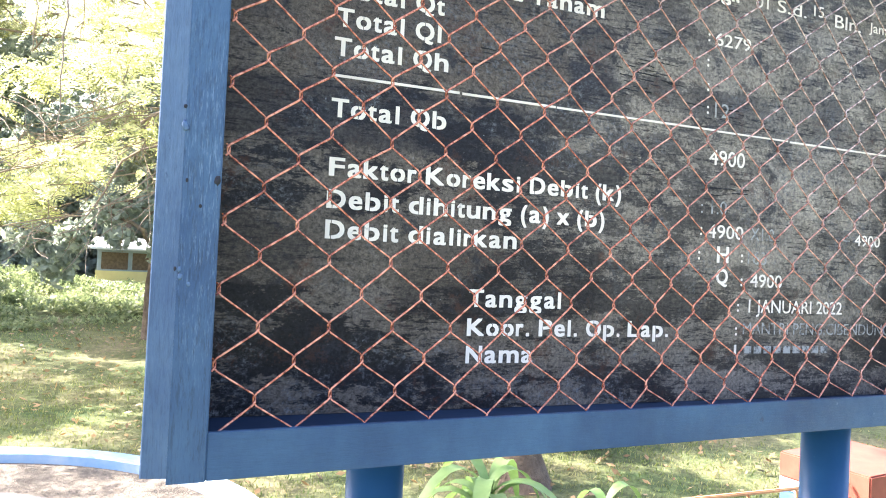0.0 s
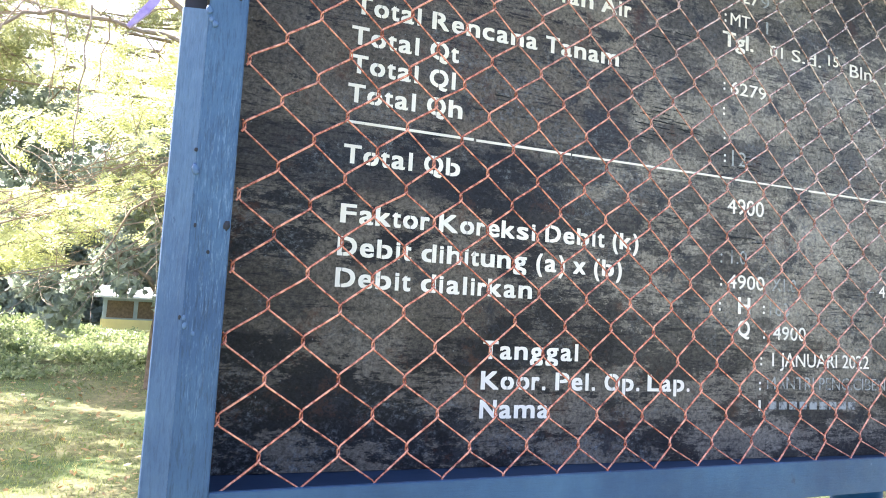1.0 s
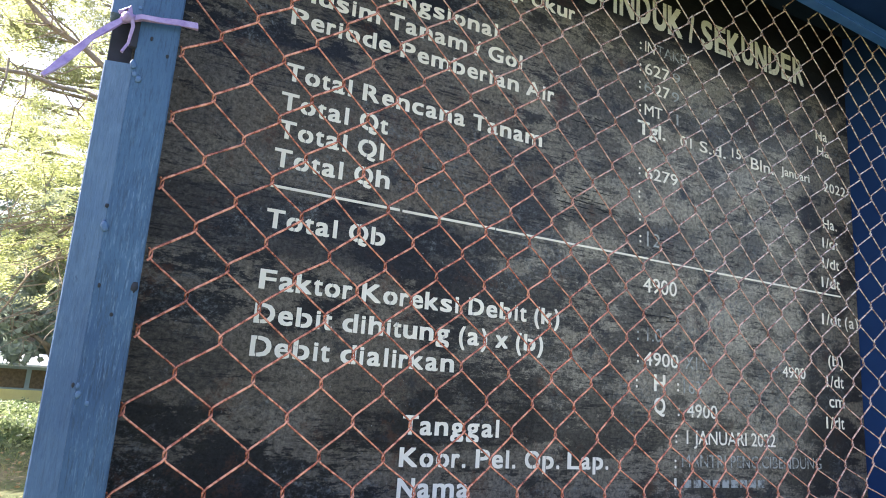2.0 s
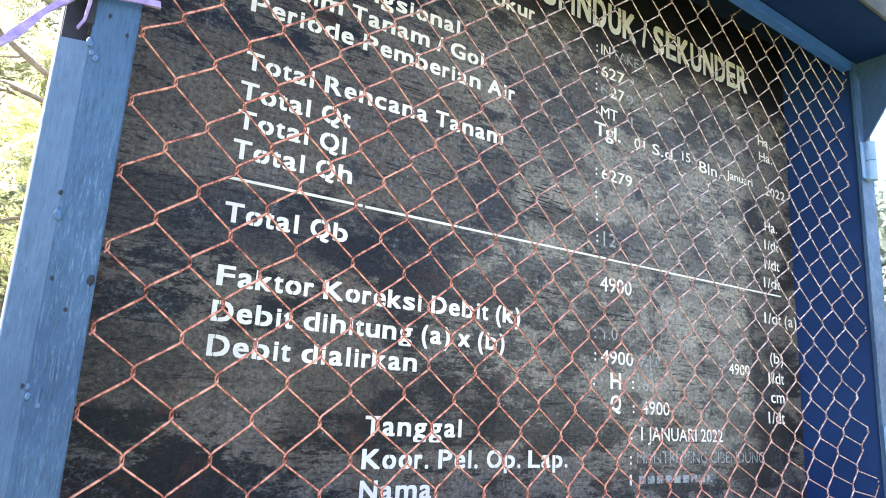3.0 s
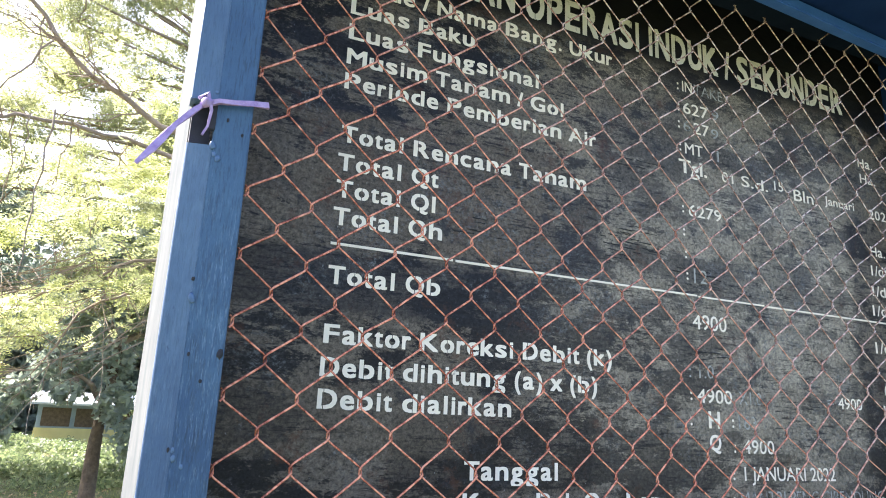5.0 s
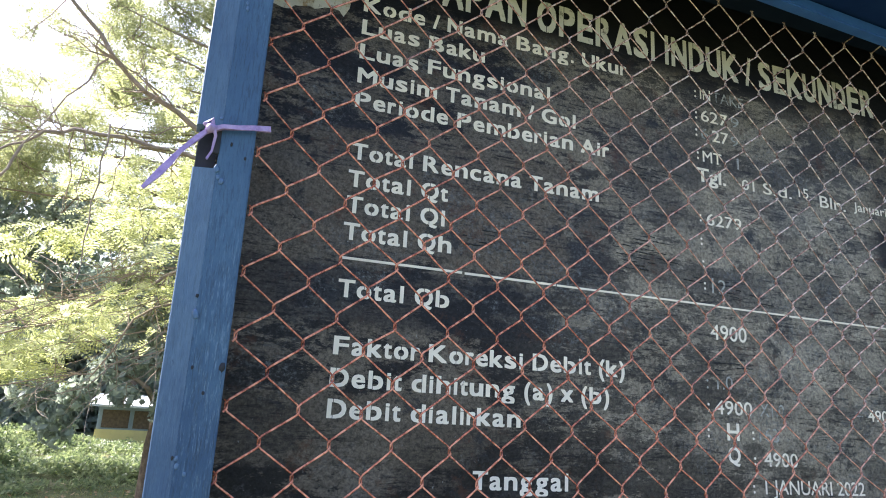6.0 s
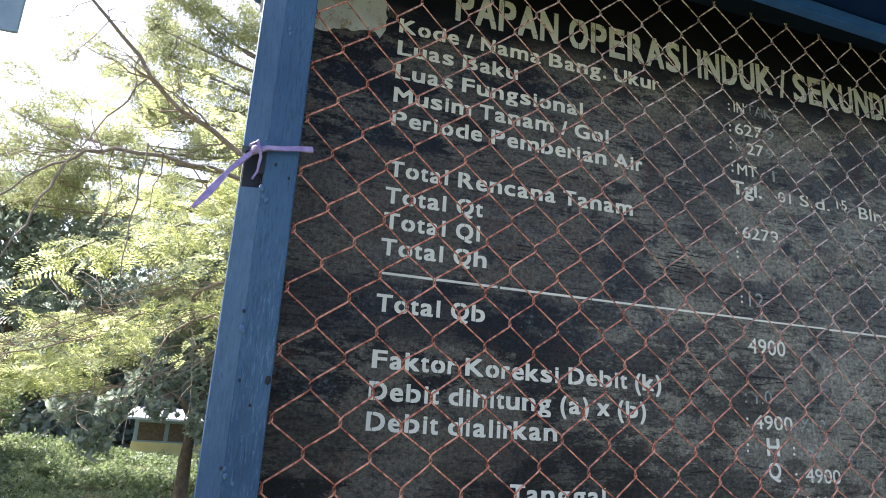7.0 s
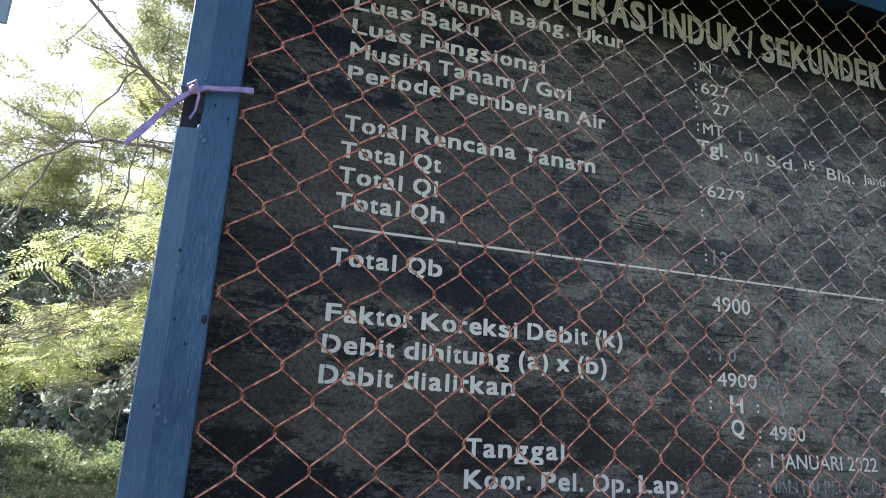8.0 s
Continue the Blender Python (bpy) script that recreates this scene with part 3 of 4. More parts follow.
GLYPHS = {}


def stencilled(body, x0, x1, z0, cap, material, bold=0.028):
    """A line of heavy stencilled letters, set with even spacing between x0 and x1."""
    pen, base = 0.0, []
    for c in body:
        if c != " ":
            if (c, bold) not in GLYPHS:
                GLYPHS[c, bold] = glyph(c, bold, True)
            side = (ADVANCE[c] - NARROW.get(c, ADVANCE[c] - (0.035 if c in OPEN_SIDED else 0.095))) / 2
            base.append((pen + side, *GLYPHS[c, bold]))
        pen += ADVANCE[c]
    lo, hi = base[0][0], max(p + max(v.x for v in vs) + bold for p, vs, _ in base)
    sx, sz = (x1 - x0) / (hi - lo), cap / 0.716
    verts, polys = [], []
    for n, (dx, dz) in enumerate(((0, 0), (1, 0.75), (-1, 0.75), (1, -0.75), (-1, -0.75))):
        for p, vs, fs in base:
            k = len(verts)
            verts += [(x0 + (p - lo + v.x + dx * bold) * sx, -0.0007 - 0.00004 * n, z0 + (v.y + dz * bold) * sz) for v in vs]
            polys += [[k + i for i in f] for f in fs]
    return raw("lettering", verts, polys, material, panel, "painted writing: " + body)


def lettering(body, x0, x1, z0, cap, material, bold=0.02, y=-0.0007):
    """A line painted by brush, made heavier by laying its strokes side by side."""
    me = font_mesh(body, 0.0)
    base, faces = [v.co.copy() for v in me.vertices], [list(p.vertices) for p in me.polygons]
    bpy.data.meshes.remove(me)
    lo, hi = min(c.x for c in base), max(c.x for c in base)
    sx, sz = (x1 - x0) / (hi - lo + 2 * bold), cap / (CAP + 1.4 * bold)
    verts, polys = [], []
    for n, (dx, dz) in enumerate(((0, 0), (1, 0.7), (-1, 0.7), (1, -0.7), (-1, -0.7)) if bold else ((0, 0),)):
        k = len(verts)
        for c in base:
            verts.append((x0 + (c.x - lo + bold + dx * bold) * sx, y - 0.00004 * n, z0 + (c.y + 0.7 * bold + dz * bold) * sz))
        polys += [[k + i for i in f] for f in faces]
    return raw("lettering", verts, polys, material, panel, "painted writing: " + body)


LABELS = [
    ("Kode / Nama Bang. Ukur", 0.000, 0.448, 2.2685), ("Luas Baku", 0.000, 0.193, 2.2315), ("Luas Fungsional", 0.000, 0.306, 2.1925),
    ("Musim Tanam / Gol", 0.000, 0.352, 2.1545), ("Periode Pemberian Air", 0.000, 0.413, 2.1170), ("Total Rencana Tanam", 0.002, 0.394, 2.0400),
    ("Total Qt", 0.000, 0.145, 2.0000), ("Total Ql", 0.001, 0.142, 1.9630), ("Total Qh", 0.000, 0.154, 1.9255),
    ("Total Qb", 0.000, 0.155, 1.8480), ("Faktor Koreksi Debit (k)", 0.001, 0.437, 1.7735), ("Debit dihitung (a) x (b)", 0.000, 0.410, 1.7330),
    ("Debit dialirkan", 0.000, 0.268, 1.6945), ("Tanggal", 0.200, 0.343, 1.6130), ("Koor. Pel. Op. Lap.", 0.199, 0.533, 1.5735), ("Nama", 0.199, 0.301, 1.5365),
]
for body, x0, x1, z0 in LABELS:
    stencilled(body, x0, x1, z0, 0.0238, WHITE)
stencilled("PAPAN OPERASI INDUK / SEKUNDER", 0.086, 1.016, 2.311, 0.056, CREAM, 0.034)
slab("ruled_line", 0.0, 0.172, -0.0008, 0.0004, 1.8988, 1.9022, WHITE, panel, 0.0)
slab("ruled_line", 0.176, 0.320, -0.0008, 0.0004, 1.8984, 1.9017, WHITE, panel, 0.0)
slab("ruled_line", 0.322, 0.610, -0.0008, 0.0004, 1.8983, 1.9012, WHITE, panel, 0.0)
slab("ruled_line", 0.612, 0.760, -0.0008, 0.0004, 1.8973, 1.9000, WHITE, panel, 0.0)
slab("ruled_line", 0.764, 1.098, -0.0008, 0.0004, 1.8963, 1.8992, WHITE, panel, 0.0)

BRIGHT = [
    (":", 0.586, 0.590, 2.262, 0.020), ("IN", 0.598, 0.620, 2.261, 0.020), (":", 0.586, 0.590, 2.222, 0.020), ("627", 0.598, 0.655, 2.220, 0.021),
    (":", 0.585, 0.589, 2.190, 0.020), ("27", 0.620, 0.655, 2.186, 0.021), (":", 0.586, 0.590, 2.148, 0.020), ("MT", 0.598, 0.638, 2.145, 0.020),
    ("Tgl.", 0.583, 0.645, 2.1085, 0.0245), ("01", 0.679, 0.706, 2.109, 0.0185), ("S.d.", 0.725, 0.790, 2.109, 0.020), ("15", 0.806, 0.829, 2.116, 0.018),
    ("Bln.", 0.855, 0.917, 2.105, 0.022), ("Januari", 0.937, 1.020, 2.111, 0.017), ("6279", 0.600, 0.673, 2.034, 0.020),
]
BRIGHT_LOWER = [
    (":", 0.586, 0.590, 2.038, 0.018), (":", 0.586, 0.590, 1.998, 0.018), (":", 0.588, 0.592, 1.960, 0.018), (":", 0.589, 0.593, 1.924, 0.018),
    ("4900", 0.598, 0.670, 1.845, 0.024), (":", 0.586, 0.590, 1.733, 0.019), ("4900", 0.600, 0.673, 1.730, 0.021), (":", 0.584, 0.588, 1.695, 0.019),
    ("H", 0.621, 0.645, 1.6915, 0.026), ("Q", 0.621, 0.645, 1.658, 0.024), (":", 0.671, 0.675, 1.656, 0.018), ("4900", 0.691, 0.759, 1.655, 0.021),
    (":", 0.666, 0.670, 1.615, 0.018), ("1 JANUARI 2022", 0.690, 0.898, 1.614, 0.021), ("4900", 0.922, 0.984, 1.734, 0.019), (":", 0.670, 0.674, 1.694, 0.019), (":", 0.664, 0.668, 1.577, 0.019),
]
FAINT = [
    ("TAKE", 0.625, 0.692, 2.262, 0.019), ("9", 0.662, 0.680, 2.222, 0.018), ("6", 0.597, 0.613, 2.187, 0.020), ("9", 0.660, 0.677, 2.186, 0.018),
    ("I", 0.6705, 0.6750, 2.144, 0.020), ("1", 0.605, 0.6085, 1.920, 0.025), ("2", 0.618, 0.634, 1.921, 0.022), (": 1.0", 0.586, 0.637, 1.768, 0.021),
    ("X1.0", 0.688, 0.738, 1.731, 0.020), ("163", 0.684, 0.724, 1.692, 0.021), ("MANTRI PENG.CIBENDUNG", 0.680, 1.017, 1.579, 0.019),
    ("=", 0.895, 0.910, 1.735, 0.018),
]
UNITS = [
    ("Ha.", 1.045, 1.088, 2.208, 0.019), ("Ha.", 1.047, 1.092, 2.175, 0.019), ("2022", 1.062, 1.130, 2.103, 0.019), ("Ha.", 1.054, 1.096, 2.027, 0.019),
    ("1/dt", 1.050, 1.097, 1.988, 0.020), ("1/dt", 1.047, 1.097, 1.948, 0.020), ("1/dt", 1.042, 1.096, 1.910, 0.020), ("1/dt (a)", 1.038, 1.146, 1.839, 0.021),
    ("(b)", 1.050, 1.093, 1.763, 0.020), ("1/dt", 1.042, 1.092, 1.724, 0.021), ("cm", 1.047, 1.091, 1.688, 0.021), ("1/dt", 1.036, 1.088, 1.650, 0.021),
]
for body, x0, x1, z0, cap in BRIGHT + BRIGHT_LOWER:
    lettering(body, x0, x1, z0, cap, CHALK, 0.024 if body in (":", "H", "Q", "Tgl.") else 0.008)
for body, x0, x1, z0, cap in FAINT:
    lettering(body, x0, x1, z0, cap, FADED, 0.0)
for body, x0, x1, z0, cap in UNITS:
    stencilled(body, x0, x1, z0, cap, CHALK, 0.012)
# an illegible signature line, as plain bars
slab("bar", 0.664, 0.668, -0.0008, 0.0004, 1.546, 1.562, CHALK, panel, 0.0)
for i in range(9):
    slab("bar", 0.684 + 0.021 * i, 0.699 + 0.021 * i, -0.0008, 0.0004, 1.548, 1.560, FADED, panel, 0.0)


def scar():
    """Bare pale patch, torn edge, at the board's upper corner."""
    rnd = random.Random(4)
    bm = bmesh.new()
    pts = [(-0.20, 2.36), (-0.20, 2.258)]
    for i in range(26):
        t = i / 25
        pts.append((-0.20 + 0.172 * t, 2.252 + 0.006 * math.sin(t * 9) + rnd.uniform(-0.004, 0.004)))
    for i in range(1, 16):
        t = i / 15
        pts.append((-0.028 + 0.010 * math.sin(t * 5) + rnd.uniform(-0.004, 0.004), 2.252 + 0.108 * t))
    bm.faces.new([bm.verts.new((x, -0.0006, z)) for x, z in pts])
    bmesh.ops.triangulate(bm, faces=bm.faces)
    bmesh.ops.recalc_face_normals(bm, faces=bm.faces)
    part("bare_patch", bm, SCAR, panel, "pale bare patch with a torn, stained edge")


scar()


def scribble(x, z, w, seed):
    """A short dark scratch across the paint."""
    rnd = random.Random(seed)
    verts, faces = [], []
    n = 7
    tube(verts, faces, [(x + w * i / n, 0.0, z + rnd.uniform(-0.0005, 0.0005) - 0.03 * w * i / n) for i in range(n + 1)], [rnd.uniform(0.0005, 0.0013) for _ in range(n + 1)], 4)
    raw("scratch", verts, faces, PITCH, panel)


for i in range(72):
    r = random.Random(300 + i)
    cx, cz = r.choice(((0.46, 1.985), (0.47, 1.955), (0.60, 1.93), (0.20, 1.955), (0.33, 2.19), (0.62, 1.81), (0.46, 1.97), (0.70, 1.925), (0.49, 2.10)))
    scribble(cx + r.uniform(-0.05, 0.05), cz + 0.006 * r.randint(-2, 2) + r.uniform(-0.0008, 0.0008), r.uniform(0.006, 0.030), i)


# ---- chain-link mesh ----
# how the loose mesh has stretched: powers of column / 20 and of half row / 12, up to the fourth together
POWERS = [(a, b) for a in range(4) for b in range(4) if a + b <= 4]
STRETCH_X = [-0.1303, 0.0055, -0.0013, -0.0009, 0.8136, -0.2707, 0.161, -0.0377, -0.1489, 0.1352, -0.0017, 0.0574, -0.0508]
STRETCH_Z = [1.4919, 0.4531, -0.0689, 0.022, 0.0164, -0.074, 0.0625, -0.0178, -0.042, 0.0441, -0.0012, 0.0236, -0.0202]


def sag(x):
    """The mesh hangs inwards from the door frame."""
    a = 1 - math.exp(-max(x + 0.13, 0) / 0.15)
    b = 1 - math.exp(-max(1.2 - x, 0) / 0.3)
    return FRONT + 0.048 * (x + 0.16) + 0.018 + 0.035 * a * b


def lattice(i, k):
    """The crossing of column i at half row k; i + k is even."""
    p = [(i / 20) ** a * (k / 12) ** b for a, b in POWERS]
    x, z = sum(c * q for c, q in zip(STRETCH_X, p)), sum(c * q for c, q in zip(STRETCH_Z, p))
    return x + 0.0022 * noise.noise((i * 3.7, k * 2.3, 1.0)), z + 0.0022 * noise.noise((i * 2.9, k * 3.1, 7.0))


def wire(i):
    """One zigzag wire between the columns i and i + 1, hooked into its neighbours."""
    pts = []
    for k in range(-2, 36):
        right = (k + i) % 2 == 1
        s = 1 if right else -1
        x, z = lattice(i + 1 if right else i, k)
        y = sag(x)
        # the leg that rises to the far side is drawn thicker than the one that falls
        a, b = (0.00122, 0.00096) if right else (0.00096, 0.00122)
        pts += [(x - s * 0.0022, y - 0.0014, z - 0.0060, a), (x + s * 0.0010, y - s * 0.0010, z - 0.0022, a), (x + s * 0.0012, y + s * 0.0010, z + 0.0022, b), (x - s * 0.0022, y + 0.0014, z + 0.0060, b)]
    top = 2.393 - 0.012 * noise.noise((i * 5.1, 0.0, 0.0))
    verts, faces, run = [], [], []
    for p in pts + [(9, 9, 9, 0)]:
        if -0.138 < p[0] < 1.200 and 1.480 < p[2] < top:
            run.append(p)
            continue
        if len(run) > 1:
            tube(verts, faces, [q[:3] for q in run], [q[3] for q in run], 6)
        run = []
    if verts:
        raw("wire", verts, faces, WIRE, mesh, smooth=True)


mesh = empty("wire_mesh", "", "", at=(0, 0, 0))
mesh.parent = cabinet
mesh.matrix_parent_inverse = cabinet.matrix_basis.inverted()
for i in range(-2, 42):
    wire(i)


# ---- string tied round the corner ----
def string():
    def strip(pts, widths, th=0.0012):
        bm = bmesh.new()
        rows = []
        for i, p in enumerate(pts):
            p = Vector(p)
            d = (Vector(pts[min(i + 1, len(pts) - 1)]) - Vector(pts[max(i - 1, 0)])).normalized()
            n = d.cross(Vector((0, 1, 0))).normalized() * widths[i] / 2
            tw = Vector((0, 1, 0)) * (th + 0.001 * math.sin(i * 1.7))
            rows.append([bm.verts.new(q) for q in (p + n - tw, p - n * 0.9 - tw, p - n + tw, p + n + tw)])
        for a, b in zip(rows, rows[1:]):
            for k in range(4):
                bm.faces.new((a[k], a[(k + 1) % 4], b[(k + 1) % 4], b[k]))
        bm.faces.new(rows[0])
        bm.faces.new(rows[-1][::-1])
        bmesh.ops.recalc_face_normals(bm, faces=bm.faces)
        return bm
    ob = empty("plastic_string", "lilac plastic string knotted round the cabinet's corner, one end loose", "string", at=(-0.18, -0.19, 1.965))
    y = FRONT - 0.004
    part("band", strip([(-0.181, y, 1.9655), (-0.165, y - 0.001, 1.9725), (-0.150, y - 0.001, 1.9745), (-0.135, y - 0.002, 1.9770), (-0.119, y + 0.002, 1.9800)], [0.006, 0.0045, 0.0050, 0.0058, 0.0062]), LILAC, ob)
    part("loose_end", strip([(-0.178, y, 1.968), (-0.188, y - 0.004, 1.955), (-0.200, y - 0.010, 1.938), (-0.209, y - 0.015, 1.921), (-0.216, y - 0.019, 1.908), (-0.2265, y - 0.024, 1.891)], [0.004, 0.0055, 0.0045, 0.0070, 0.0068, 0.003]), LILAC, ob)
    part("loop", strip([(-0.1835, y, 1.972), (-0.176, y - 0.003, 1.9775), (-0.171, y - 0.002, 1.962), (-0.1725, y - 0.001, 1.946), (-0.1765, y, 1.937)], [0.003, 0.004, 0.003, 0.0022, 0.002]), LILAC, ob)
    bm = bmesh.new()
    bmesh.ops.create_icosphere(bm, subdivisions=2, radius=0.0052, matrix=Matrix.Translation((-0.1765, y - 0.002, 1.969)))
    for v in bm.verts:
        v.co += v.normal * 0.003 * noise.noise(v.co * 260)
    part("knot", bm, LILAC, ob, smooth=True)


string()


# ---- fence and pier ----
def fence():
    ob = empty("low_fence", "low orange-painted steel rail fence on the lawn", "fence", at=(1.7, 1.6, 0))
    slab("top_rail", 0.40, 3.012, 1.591, 1.607, 0.640, 0.656, ORANGE, ob, 0.004)
    slab("lower_rail", 0.40, 3.012, 1.592, 1.606, 0.10, 0.115, ORANGE, ob, 0.004)
    for i in range(9):
        x = 0.531 + 0.304 * i
        slab("bar", x - 0.006, x + 0.006, 1.593, 1.605, -0.03, 0.639, ORANGE, ob, 0.002)


def pier():
    ob = empty("gate_pier", "square masonry pier, brick-red cap, white band and blue body", "pier", at=(3.30, 1.70, 0))
    turn = Matrix.Translation((3.045, 1.512, 0)) @ Matrix.Rotation(radians(9.0), 4, "Z")
    for name, grow, z0, z1, material, bevel, label in (("body", 0.0, -0.05, 0.5005, FBLUE, 0.006, ""), ("band", 0.002, 0.501, 0.5675, PALE, 0.003, "white painted band"), ("cap", 0.005, 0.568, 0.705, RED, 0.008, "brick-red painted cap")):
        bm = box(bmesh.new(), -grow, 0.66 + grow, -grow, 0.475 + grow, z0, z1, bevel)
        bmesh.ops.transform(bm, matrix=turn, verts=bm.verts)
        part(name, bm, material, ob, label)


fence()
pier()


# ---- plants ----
def strap_plant(x, y, z, leaves, reach, seed, label):
    rnd = random.Random(seed)
    ob = empty("strap_leaf_plant", label, "plant", at=(x, y, z))
    verts, faces = [], []
    tube(verts, faces, [(x, y, z - 0.05), (x + 0.01, y, z + 0.2), (x + 0.02, y + 0.01, z + 0.45)], [0.018, 0.014, 0.006], 7)
    raw("stalk", verts, faces, LEAF_MAIZE, ob)
    for i in range(leaves):
        a = i * 2.4 + rnd.uniform(-0.3, 0.3)
        d, n = Vector((math.cos(a), math.sin(a), 0)), Vector((-math.sin(a), math.cos(a), 0))
        h, up, ln = 0.12 + 0.36 * i / leaves, rnd.uniform(0.7, 1.5), reach * rnd.uniform(0.7, 1.15)
        v, f = [], []
        for s in range(9):
            t = s / 8
            p = Vector((x, y, z + h)) + d * ln * t * 0.85 + Vector((0, 0, ln * (up * t - (up + 0.35) * t * t)))
            w = 0.044 * math.sin(math.pi * min(0.12 + t * 0.88, 1.0)) ** 0.7
            v += [p - n * w + Vector((0, 0, 0.010)), p, p + n * w + Vector((0, 0, 0.010))]
        for s in range(8):
            b = s * 3
            f += [(b, b + 1, b + 4, b + 3), (b + 1, b + 2, b + 5, b + 4)]
        raw("leaf", v, f, LEAF_MAIZE, ob, smooth=True)


strap_plant(1.40, 2.42, 0.02, 22, 0.58, 3, "green strap-leaved plant growing beside the trunk behind the fence")
strap_plant(2.25, 2.55, -0.15, 9, 0.40, 8, "small green strap-leaved plant on the lawn by the pier")


def sprays(pads, per, seed, leaflet=(0.05, 0.018), length=0.34, pairs=9):
    """Feathery compound leaves laid in flat pads: (x, y, z, radius, thickness)."""
    rng = np.random.default_rng(seed)
    vs, fs, base = [], [], 0
    for x, y, z, r, th in pads:
        n = max(int(per * r * r), 4)
        a, rr = rng.uniform(0, 2 * np.pi, n), r * np.sqrt(rng.uniform(0, 1, n))
        root = np.stack([x + rr * np.cos(a), y + rr * np.sin(a), z + th * rng.normal(0, 1, n) - 0.25 * th * (rr / r) ** 2], 1)
        head = a + rng.normal(0, 0.9, n)
        axis = unit(np.stack([np.cos(head), np.sin(head), rng.normal(-0.15, 0.22, n)], 1))
        side = unit(np.cross(axis, np.array([0, -0.35, 1.0]) + rng.normal(0, 0.45, (n, 3))))
        ln = length * rng.uniform(0.6, 1.2, n)
        for k in range(pairs):
            t = (k + 1) / pairs
            for s in (-1, 1):
                al = unit(side * s + axis * 0.35 + rng.normal(0, 0.12, (n, 3)))
                sz = leaflet[0] * np.sin(np.pi * (0.18 + 0.75 * t)) * rng.uniform(0.8, 1.3, n)
                c = root + axis * (ln * t)[:, None] + al * (sz * 0.5)[:, None] + np.array([0, 0, -0.05]) * (t * t)
                v, f = leaf_quads(c, al, unit(np.cross(al, np.cross(axis, al))), sz, np.full(n, leaflet[1]) * rng.uniform(0.8, 1.3, n))
                vs.append(v)
                fs.append(f + base)
                base += len(v)
    return np.concatenate(vs), np.concatenate(fs)


def clumps(balls, density, seed, size=0.09, slim=1.0):
    """Loose leaves round uneven clumps: (x, y, z, rx, rz)."""
    rng = np.random.default_rng(seed)
    cs = []
    for x, y, z, rx, rz in balls:
        n = int(density * rx * rz)
        d = unit(rng.normal(0, 1, (n, 3)))
        lump = 0.72 + 0.28 * np.sin(d[:, 0] * 5 + x * 3) * np.cos(d[:, 2] * 6 + d[:, 1] * 4 + z)
        k = rng.uniform(0.35, 1.0, n) ** 0.45 * lump * rng.uniform(0.85, 1.1, n)
        cs.append(np.array([x, y, z]) + d * k[:, None] * np.array([rx, rx, rz]))
    c = np.concatenate(cs)
    n = len(c)
    al = unit(rng.normal(0, 1, (n, 3)) + np.array([0, 0, -0.3]))
    ac = unit(np.cross(al, rng.normal(0, 1, (n, 3))))
    ln = size * rng.uniform(0.6, 1.4, n)
    return leaf_quads(c, al, ac, ln, ln * slim * rng.uniform(0.35, 0.6, n))


